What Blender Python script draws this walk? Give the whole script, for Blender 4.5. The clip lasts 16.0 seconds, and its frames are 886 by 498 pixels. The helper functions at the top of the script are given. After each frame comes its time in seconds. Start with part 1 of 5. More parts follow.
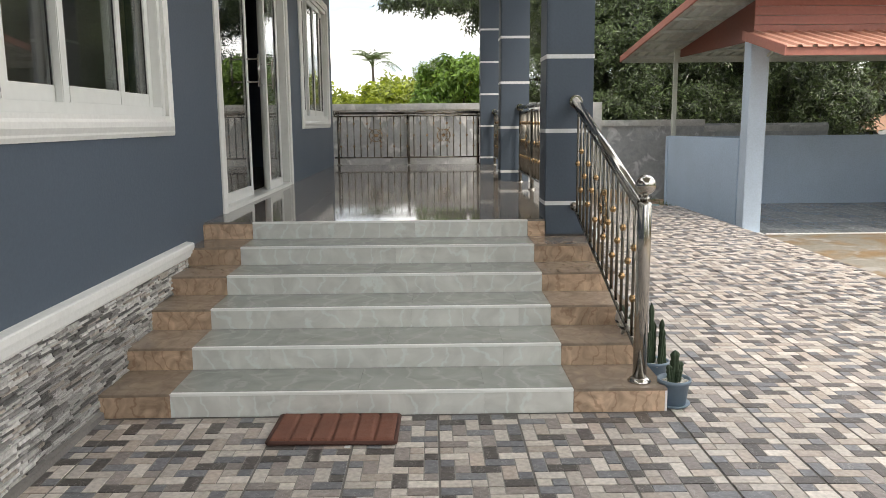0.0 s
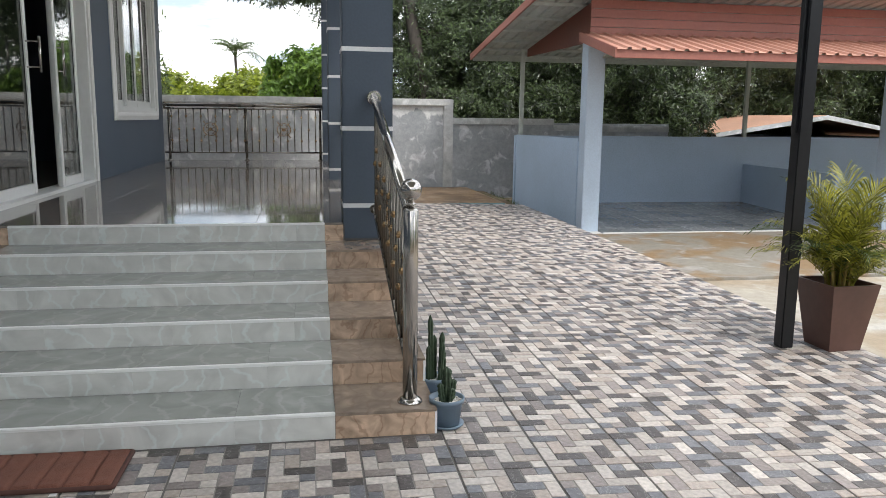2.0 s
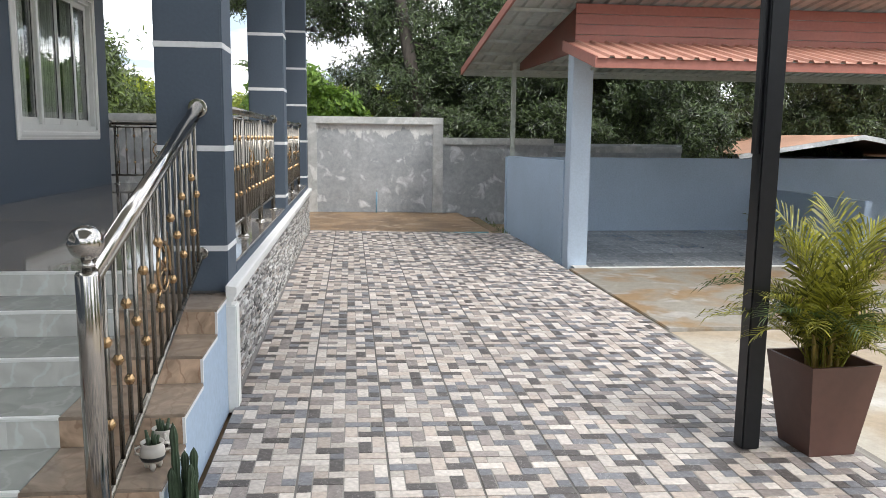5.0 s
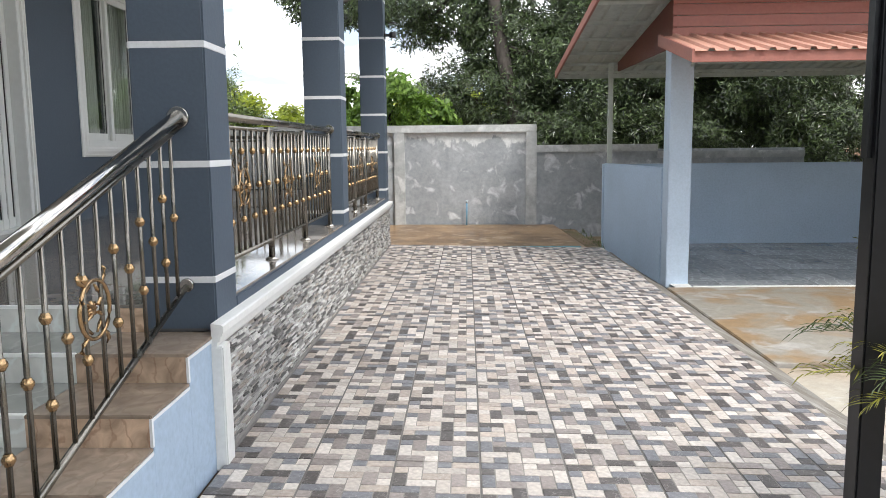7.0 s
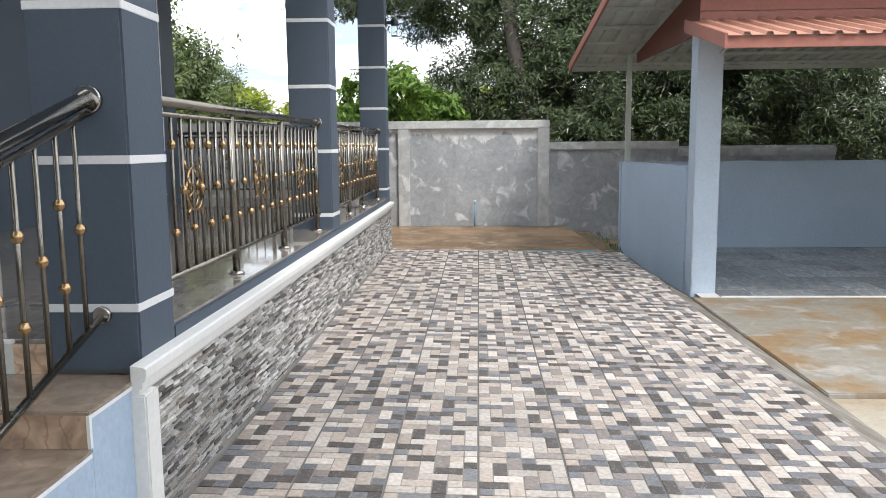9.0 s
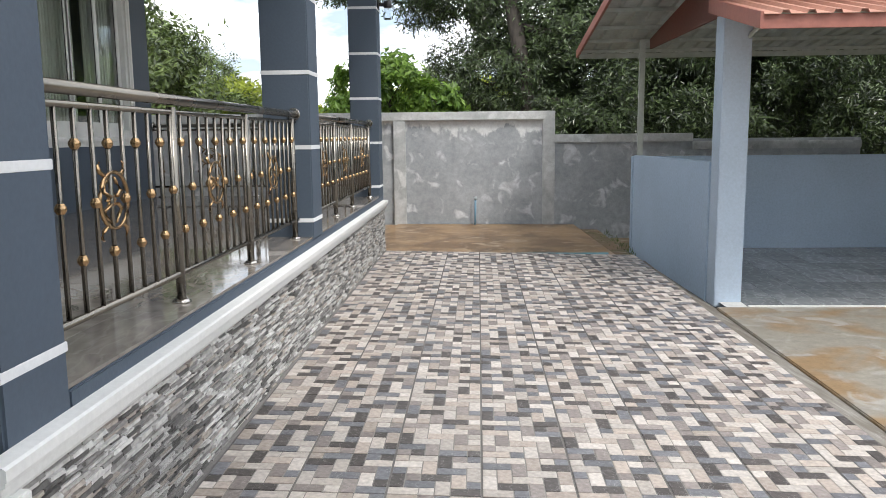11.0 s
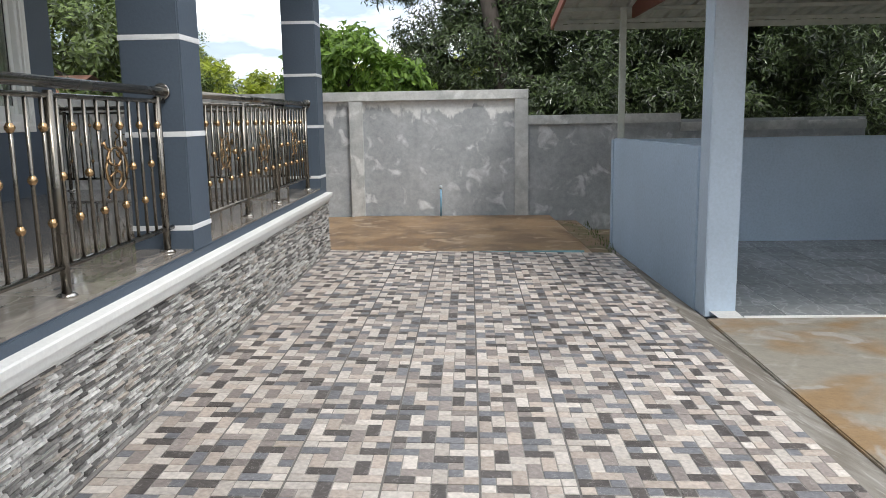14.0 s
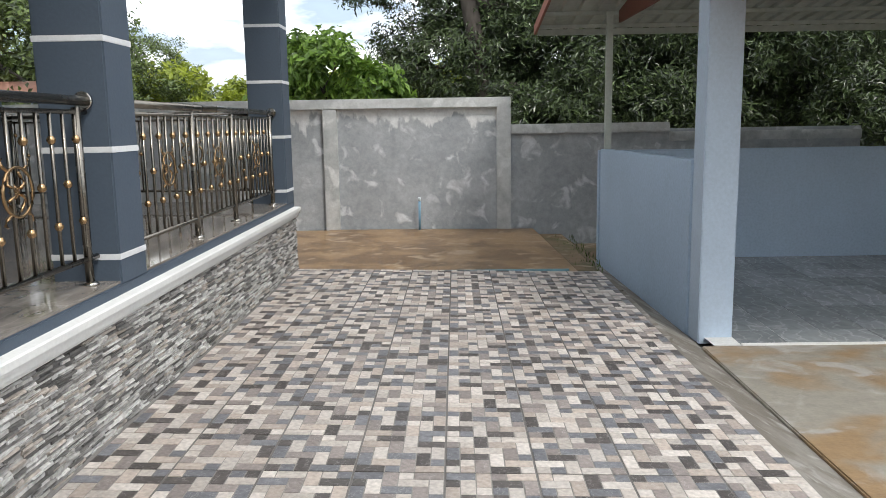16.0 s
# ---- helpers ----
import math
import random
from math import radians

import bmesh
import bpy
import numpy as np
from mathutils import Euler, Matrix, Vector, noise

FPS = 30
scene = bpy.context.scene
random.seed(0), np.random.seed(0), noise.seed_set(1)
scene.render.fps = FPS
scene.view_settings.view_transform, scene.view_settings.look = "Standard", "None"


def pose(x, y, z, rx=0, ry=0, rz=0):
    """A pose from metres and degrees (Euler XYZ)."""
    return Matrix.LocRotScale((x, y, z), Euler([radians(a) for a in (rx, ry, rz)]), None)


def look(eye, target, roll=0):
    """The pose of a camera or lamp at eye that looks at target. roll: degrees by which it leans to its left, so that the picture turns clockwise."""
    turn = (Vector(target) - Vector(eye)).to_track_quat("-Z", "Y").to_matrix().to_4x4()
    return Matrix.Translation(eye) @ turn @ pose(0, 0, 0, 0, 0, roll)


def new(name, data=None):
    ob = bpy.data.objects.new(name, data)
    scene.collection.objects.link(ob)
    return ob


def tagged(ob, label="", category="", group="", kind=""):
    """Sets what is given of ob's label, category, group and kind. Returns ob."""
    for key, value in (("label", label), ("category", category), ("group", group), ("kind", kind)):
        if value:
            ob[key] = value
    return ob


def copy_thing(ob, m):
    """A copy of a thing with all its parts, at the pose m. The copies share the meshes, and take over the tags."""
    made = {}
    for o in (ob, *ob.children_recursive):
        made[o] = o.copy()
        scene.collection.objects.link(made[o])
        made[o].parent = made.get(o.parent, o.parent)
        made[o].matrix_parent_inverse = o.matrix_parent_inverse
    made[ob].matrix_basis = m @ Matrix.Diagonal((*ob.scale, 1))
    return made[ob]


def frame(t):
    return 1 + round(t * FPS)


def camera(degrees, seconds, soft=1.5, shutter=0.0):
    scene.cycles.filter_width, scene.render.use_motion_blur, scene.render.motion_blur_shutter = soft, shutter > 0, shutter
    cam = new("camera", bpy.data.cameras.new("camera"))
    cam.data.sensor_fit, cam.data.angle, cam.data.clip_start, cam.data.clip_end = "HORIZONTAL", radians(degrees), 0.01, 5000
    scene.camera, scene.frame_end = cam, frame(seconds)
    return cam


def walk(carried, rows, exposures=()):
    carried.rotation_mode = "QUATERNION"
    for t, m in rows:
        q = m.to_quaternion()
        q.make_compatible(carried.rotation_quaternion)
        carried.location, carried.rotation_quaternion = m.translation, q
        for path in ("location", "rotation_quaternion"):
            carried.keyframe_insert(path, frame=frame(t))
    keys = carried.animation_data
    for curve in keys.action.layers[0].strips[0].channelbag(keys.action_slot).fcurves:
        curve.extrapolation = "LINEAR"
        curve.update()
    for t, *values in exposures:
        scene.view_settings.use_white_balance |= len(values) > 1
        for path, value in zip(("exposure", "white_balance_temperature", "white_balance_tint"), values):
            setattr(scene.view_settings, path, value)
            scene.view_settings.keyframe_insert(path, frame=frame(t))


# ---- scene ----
cam = camera(59.2, 16.0, soft=0.5)
PATH = [
    (0, (0.742, 0.531, 1.331), (0.768, 2.505, 1.01), -0.5),
    (0.5, (0.868, 0.528, 1.333), (0.988, 2.498, 1.006), -0.2),
    (1, (1.026, 0.589, 1.33), (1.32, 2.539, 0.999), 0.7),
    (1.5, (1.173, 0.731, 1.346), (1.49, 2.678, 1.016), 0.8),
    (2, (1.307, 0.835, 1.34), (1.642, 2.779, 1.008), 0.7),
    (2.5, (1.547, 0.932, 1.333), (1.894, 2.874, 1.006), 0.6),
    (3, (1.755, 1.075, 1.306), (2.099, 3.019, 0.986), 0.6),
    (3.2, (1.831, 1.195, 1.303), (2.173, 3.14, 0.988), 0.6),
    (5.3, (2.56, 2.03, 1.328), (2.743, 4.002, 1.056), 0.3),
    (5.5, (2.631, 2.094, 1.315), (2.764, 4.071, 1.049), -0.2),
    (6, (2.792, 2.26, 1.324), (2.78, 4.243, 1.065), -0.6),
    (6.5, (2.875, 2.456, 1.318), (2.823, 4.439, 1.06), -0.6),
    (7, (2.924, 2.618, 1.326), (2.861, 4.6, 1.067), -0.6),
    (7.5, (3.006, 2.79, 1.32), (2.937, 4.772, 1.062), -0.6),
    (8, (3.062, 2.955, 1.311), (2.982, 4.936, 1.051), -0.3),
    (8.5, (3.004, 3.195, 1.312), (2.917, 5.176, 1.051), -0.2),
    (8.7, (2.986, 3.272, 1.301), (2.894, 5.252, 1.04), -0.5),
    (11, (2.965, 4.17, 1.327), (2.873, 6.147, 1.042), -0.6),
    (11.5, (3.012, 4.424, 1.327), (2.919, 6.403, 1.048), -0.7),
    (12, (3.064, 4.637, 1.316), (2.965, 6.614, 1.033), -0.7),
    (12.5, (3.085, 4.869, 1.322), (2.99, 6.845, 1.034), -0.9),
    (13, (3.162, 5.055, 1.318), (3.077, 7.03, 1.013), -0.9),
    (13.5, (3.273, 5.222, 1.332), (3.191, 7.195, 1.014), -1.0),
    (14, (3.317, 5.348, 1.323), (3.246, 7.319, 0.993), -1.0),
    (14.5, (3.279, 5.51, 1.341), (3.227, 7.481, 1.006), -0.8),
    (15, (3.273, 5.614, 1.34), (3.237, 7.585, 1.003), -1.0),
    (15.5, (3.322, 5.739, 1.356), (3.291, 7.711, 1.025), -1.0),
    (16, (3.402, 5.868, 1.355), (3.366, 7.843, 1.04), -0.9),
]
walk(cam, [(t, look(eye, target, roll)) for t, eye, target, roll in PATH], [(0, 1.44, 7100, 10), (1.5, 1.26, 6600, 10), (3, 1.19, 6500, 10), (7, 1.41, 6500, 10), (11, 1.21, 6500, 10), (16, 1.06, 6500, 9)])

# ---- world, sun, sky ----
world = bpy.data.worlds.new("overcast_sky")
scene.world = world
world.use_nodes = True
wn, wl = world.node_tree.nodes, world.node_tree.links
wn.clear()
w_out = wn.new("ShaderNodeOutputWorld")
w_bg = wn.new("ShaderNodeBackground")
w_sky = wn.new("ShaderNodeTexSky")
w_sky.sky_type = "NISHITA"
w_sky.sun_disc = False
w_sky.sun_elevation, w_sky.sun_rotation = radians(58), radians(60)
w_dim = wn.new("ShaderNodeMix")
w_dim.data_type, w_dim.blend_type = "RGBA", "MULTIPLY"
w_dim.inputs[0].default_value = 1.0
w_dim.inputs[7].default_value = (0.11, 0.11, 0.11, 1)
w_co = wn.new("ShaderNodeTexCoord")
w_map = wn.new("ShaderNodeMapping")
w_map.inputs["Scale"].default_value = (1.0, 1.0, 3.2)
w_noise = wn.new("ShaderNodeTexNoise")
w_noise.inputs["Scale"].default_value, w_noise.inputs["Detail"].default_value = 4.2, 8
w_ramp = wn.new("ShaderNodeValToRGB")
w_ramp.color_ramp.elements[0].position, w_ramp.color_ramp.elements[1].position = 0.30, 0.55
w_ramp.color_ramp.elements[0].color, w_ramp.color_ramp.elements[1].color = (0.55, 0.55, 0.55, 1), (1, 1, 1, 1)
w_cloud = wn.new("ShaderNodeValToRGB")
w_cloud.color_ramp.elements[0].position, w_cloud.color_ramp.elements[1].position = 0.42, 0.60
w_cloud.color_ramp.elements[0].color, w_cloud.color_ramp.elements[1].color = (0.24, 0.28, 0.335, 1), (1.3, 1.31, 1.33, 1)
w_mix = wn.new("ShaderNodeMix")
w_mix.data_type = "RGBA"
wl.new(w_sky.outputs[0], w_dim.inputs[6])
wl.new(w_co.outputs["Generated"], w_map.inputs[0])
wl.new(w_map.outputs[0], w_noise.inputs["Vector"])
wl.new(w_noise.outputs[0], w_ramp.inputs[0])
wl.new(w_noise.outputs[0], w_cloud.inputs[0])
wl.new(w_ramp.outputs[0], w_mix.inputs[0])
wl.new(w_dim.outputs[2], w_mix.inputs[6])
wl.new(w_cloud.outputs[0], w_mix.inputs[7])
wl.new(w_mix.outputs[2], w_bg.inputs[0])
w_bg.inputs[1].default_value = 1.22
wl.new(w_bg.outputs[0], w_out.inputs[0])
sun_data = bpy.data.lights.new("sun", "SUN")
sun_data.energy, sun_data.angle, sun_data.color = 1.0, radians(14), (1.0, 0.96, 0.9)
sun = new("sun", sun_data)
sun.matrix_world = look((9, -3, 14), (3, 6, 0))

# ---- materials ----


def material(name, colour, rough=0.6, metal=0.0, vary=0.15, grain=30.0, patch=2.0, bump=0.1, tint=None, streak=(1, 1, 1), detail=6, spec=0.5, rand=0.0, island=0.0, coat=0.0):
    """A surface with variation at two scales, relief, and a random shade for each object or each island."""
    m = bpy.data.materials.new(name)
    m.use_nodes = True
    n, k = m.node_tree.nodes, m.node_tree.links
    bsdf = n["Principled BSDF"]
    co = n.new("ShaderNodeTexCoord")
    mp = n.new("ShaderNodeMapping")
    mp.inputs["Scale"].default_value = streak
    k.new(co.outputs["Object"], mp.inputs[0])
    big = n.new("ShaderNodeTexNoise")
    big.inputs["Scale"].default_value, big.inputs["Detail"].default_value = patch, 4
    fine = n.new("ShaderNodeTexNoise")
    fine.inputs["Scale"].default_value, fine.inputs["Detail"].default_value = grain, detail
    k.new(mp.outputs[0], big.inputs["Vector"])
    k.new(mp.outputs[0], fine.inputs["Vector"])
    add = n.new("ShaderNodeMath")
    add.operation = "ADD"
    k.new(big.outputs[0], add.inputs[0])
    k.new(fine.outputs[0], add.inputs[1])
    ramp = n.new("ShaderNodeValToRGB")
    c = Vector(colour)
    t = Vector(tint) if tint else c * (1 + vary)
    d = c * (1 - vary) if not tint else c
    ramp.color_ramp.elements[0].position, ramp.color_ramp.elements[1].position = 0.36, 0.64
    ramp.color_ramp.elements[0].color = (*d, 1)
    ramp.color_ramp.elements[1].color = (*t, 1)
    half = n.new("ShaderNodeMath")
    half.operation = "MULTIPLY"
    half.inputs[1].default_value = 0.5
    k.new(add.outputs[0], half.inputs[0])
    k.new(half.outputs[0], ramp.inputs[0])
    col = ramp.outputs[0]
    if rand or island:
        hsv = n.new("ShaderNodeHueSaturation")
        rnd = n.new("ShaderNodeMapRange")
        amount = max(rand, island)
        rnd.inputs["To Min"].default_value, rnd.inputs["To Max"].default_value = 1 - amount, 1 + amount
        src = n.new("ShaderNodeObjectInfo").outputs["Random"] if rand else n.new("ShaderNodeNewGeometry").outputs["Random Per Island"]
        k.new(src, rnd.inputs[0])
        k.new(rnd.outputs[0], hsv.inputs["Value"])
        k.new(col, hsv.inputs["Color"])
        col = hsv.outputs[0]
    k.new(col, bsdf.inputs["Base Color"])
    bsdf.inputs["Metallic"].default_value = metal
    bsdf.inputs["Specular IOR Level"].default_value = spec
    bsdf.inputs["Coat Weight"].default_value = coat
    rr = n.new("ShaderNodeMapRange")
    rr.inputs["To Min"].default_value, rr.inputs["To Max"].default_value = rough * 0.85, min(1, rough * 1.15)
    k.new(big.outputs[0], rr.inputs[0])
    k.new(rr.outputs[0], bsdf.inputs["Roughness"])
    if bump:
        b = n.new("ShaderNodeBump")
        b.inputs["Strength"].default_value, b.inputs["Distance"].default_value = bump, 0.01
        k.new(fine.outputs[0], b.inputs["Height"])
        k.new(b.outputs[0], bsdf.inputs["Normal"])
    return m


def palette(name, colours, rough=0.55, bump=0.3, grain=40.0, spread=0.12, cracks=False):
    """Every island takes one of the colours, another for every object, with its own grain."""
    m = bpy.data.materials.new(name)
    m.use_nodes = True
    n, k = m.node_tree.nodes, m.node_tree.links
    bsdf = n["Principled BSDF"]
    geo, info = n.new("ShaderNodeNewGeometry"), n.new("ShaderNodeObjectInfo")
    mix = n.new("ShaderNodeMath")
    mix.operation = "MULTIPLY_ADD"
    mix.inputs[1].default_value = 1.0
    k.new(geo.outputs["Random Per Island"], mix.inputs[0])
    k.new(info.outputs["Random"], mix.inputs[2])
    wrap = n.new("ShaderNodeMath")
    wrap.operation = "FRACT"
    k.new(mix.outputs[0], wrap.inputs[0])
    ramp = n.new("ShaderNodeValToRGB")
    ramp.color_ramp.interpolation = "CONSTANT"
    at = 0.0
    for i, (share, c) in enumerate(colours):
        e = ramp.color_ramp.elements[0] if i == 0 else ramp.color_ramp.elements.new(at)
        e.position, e.color = at, (*c, 1)
        at += share
    while len(ramp.color_ramp.elements) > len(colours):
        ramp.color_ramp.elements.remove(ramp.color_ramp.elements[-1])
    k.new(wrap.outputs[0], ramp.inputs[0])
    co = n.new("ShaderNodeTexCoord")
    no = n.new("ShaderNodeTexNoise")
    no.inputs["Scale"].default_value, no.inputs["Detail"].default_value = grain, 6
    k.new(co.outputs["Object"], no.inputs["Vector"])
    rng = n.new("ShaderNodeMapRange")
    rng.inputs["From Min"].default_value, rng.inputs["From Max"].default_value = 0.3, 0.7
    rng.inputs["To Min"].default_value, rng.inputs["To Max"].default_value = 1 - spread, 1 + spread
    k.new(no.outputs[0], rng.inputs[0])
    hsv = n.new("ShaderNodeHueSaturation")
    k.new(rng.outputs[0], hsv.inputs["Value"])
    k.new(ramp.outputs[0], hsv.inputs["Color"])
    col = hsv.outputs[0]
    if cracks:
        cr = n.new("ShaderNodeTexNoise")
        cr.inputs["Scale"].default_value, cr.inputs["Detail"].default_value, cr.inputs["Distortion"].default_value = 16, 4, 0.8
        k.new(co.outputs["Object"], cr.inputs["Vector"])
        line = n.new("ShaderNodeValToRGB")
        line.color_ramp.elements.new(0.5)
        for e_, at_, v_ in ((0, 0.488, 0.0), (1, 0.5, 0.34), (2, 0.512, 0.0)):
            line.color_ramp.elements[e_].position, line.color_ramp.elements[e_].color = at_, (v_, v_, v_, 1)
        k.new(cr.outputs[0], line.inputs[0])
        mx = n.new("ShaderNodeMix")
        mx.data_type = "RGBA"
        mx.inputs[7].default_value = (0.55, 0.53, 0.50, 1)
        k.new(line.outputs[0], mx.inputs[0])
        k.new(col, mx.inputs[6])
        col = mx.outputs[2]
    k.new(col, bsdf.inputs["Base Color"])
    bsdf.inputs["Roughness"].default_value = rough
    b = n.new("ShaderNodeBump")
    b.inputs["Strength"].default_value, b.inputs["Distance"].default_value = bump, 0.006
    k.new(no.outputs[0], b.inputs["Height"])
    k.new(b.outputs[0], bsdf.inputs["Normal"])
    return m


def veined(name, base, vein, rough, scale=3.0, rand=0.06, amount=0.55, deep=0.86, high=1.12):
    """Polished stone-look tile with distorted veins."""
    m = bpy.data.materials.new(name)
    m.use_nodes = True
    n, k = m.node_tree.nodes, m.node_tree.links
    bsdf = n["Principled BSDF"]
    co, info = n.new("ShaderNodeTexCoord"), n.new("ShaderNodeObjectInfo")
    off = n.new("ShaderNodeVectorMath")
    off.operation = "ADD"
    sc = n.new("ShaderNodeMath")
    sc.operation = "MULTIPLY"
    sc.inputs[1].default_value = 37.0
    k.new(info.outputs["Random"], sc.inputs[0])
    k.new(co.outputs["Object"], off.inputs[0])
    k.new(sc.outputs[0], off.inputs[1])
    a = n.new("ShaderNodeTexNoise")
    a.inputs["Scale"].default_value, a.inputs["Detail"].default_value, a.inputs["Distortion"].default_value = scale, 9, 1.6
    w = n.new("ShaderNodeTexWave")
    w.inputs["Scale"].default_value, w.inputs["Distortion"].default_value, w.inputs["Detail"].default_value = scale * 0.5, 14, 5
    w.inputs["Detail Scale"].default_value = 1.4
    k.new(off.outputs[0], a.inputs["Vector"])
    k.new(off.outputs[0], w.inputs["Vector"])
    r = n.new("ShaderNodeValToRGB")
    r.color_ramp.elements[0].position, r.color_ramp.elements[1].position = 0.32, 0.7
    c = Vector(base)
    r.color_ramp.elements[0].color, r.color_ramp.elements[1].color = (*(c * deep), 1), (*(c * high), 1)
    k.new(a.outputs[0], r.inputs[0])
    vr = n.new("ShaderNodeValToRGB")
    vr.color_ramp.elements[0].position, vr.color_ramp.elements[1].position = 0.9, 1.0
    vr.color_ramp.elements[0].color, vr.color_ramp.elements[1].color = (0, 0, 0, 1), (amount, amount, amount, 1)
    k.new(w.outputs[0], vr.inputs[0])
    mx = n.new("ShaderNodeMix")
    mx.data_type = "RGBA"
    mx.inputs[7].default_value = (*vein, 1)
    k.new(vr.outputs[0], mx.inputs[0])
    k.new(r.outputs[0], mx.inputs[6])
    hs = n.new("ShaderNodeHueSaturation")
    rg = n.new("ShaderNodeMapRange")
    rg.inputs["To Min"].default_value, rg.inputs["To Max"].default_value = 1 - rand, 1 + rand
    k.new(info.outputs["Random"], rg.inputs[0])
    k.new(rg.outputs[0], hs.inputs["Value"])
    k.new(mx.outputs[2], hs.inputs["Color"])
    k.new(hs.outputs[0], bsdf.inputs["Base Color"])
    rr = n.new("ShaderNodeMapRange")
    rr.inputs["To Min"].default_value, rr.inputs["To Max"].default_value = rough * 0.7, rough * 1.3
    k.new(a.outputs[0], rr.inputs[0])
    k.new(rr.outputs[0], bsdf.inputs["Roughness"])
    return m


def foliage(name, colour, dark=0.5, light=1.6, clear=0.3, rough=0.45):
    m = bpy.data.materials.new(name)
    m.use_nodes = True
    n, k = m.node_tree.nodes, m.node_tree.links
    bsdf, out = n["Principled BSDF"], n["Material Output"]
    geo = n.new("ShaderNodeNewGeometry")
    r = n.new("ShaderNodeValToRGB")
    c = Vector(colour)
    r.color_ramp.elements[0].color = (*(c * dark), 1)
    r.color_ramp.elements[1].color = (c[0] * light * 1.15, c[1] * light, c[2] * light * 0.8, 1)
    k.new(geo.outputs["Random Per Island"], r.inputs[0])
    k.new(r.outputs[0], bsdf.inputs["Base Color"])
    bsdf.inputs["Roughness"].default_value = rough
    tr = n.new("ShaderNodeBsdfTranslucent")
    k.new(r.outputs[0], tr.inputs[0])
    mx = n.new("ShaderNodeMixShader")
    mx.inputs[0].default_value = clear
    k.new(bsdf.outputs[0], mx.inputs[1])
    k.new(tr.outputs[0], mx.inputs[2])
    k.new(mx.outputs[0], out.inputs[0])
    return m


def glass(name, tint=(0.93, 0.95, 0.94)):
    """A thin window pane: clear, with a mirror's share of the sky."""
    m = bpy.data.materials.new(name)
    m.use_nodes = True
    n, k = m.node_tree.nodes, m.node_tree.links
    n.remove(n["Principled BSDF"])
    out = n["Material Output"]
    tr, gl = n.new("ShaderNodeBsdfTransparent"), n.new("ShaderNodeBsdfGlossy")
    tr.inputs[0].default_value = (*tint, 1)
    gl.inputs["Roughness"].default_value = 0.01
    face = n.new("ShaderNodeLayerWeight")
    face.inputs["Blend"].default_value = 0.5
    steep, fr = n.new("ShaderNodeMath"), n.new("ShaderNodeMath")
    steep.operation, fr.operation = "POWER", "MULTIPLY_ADD"
    steep.inputs[1].default_value = 4.0
    fr.inputs[1].default_value, fr.inputs[2].default_value = 0.8, 0.06
    k.new(face.outputs["Facing"], steep.inputs[0])
    k.new(steep.outputs[0], fr.inputs[0])
    mx = n.new("ShaderNodeMixShader")
    k.new(fr.outputs[0], mx.inputs[0])
    k.new(tr.outputs[0], mx.inputs[1])
    k.new(gl.outputs[0], mx.inputs[2])
    k.new(mx.outputs[0], out.inputs[0])
    return m


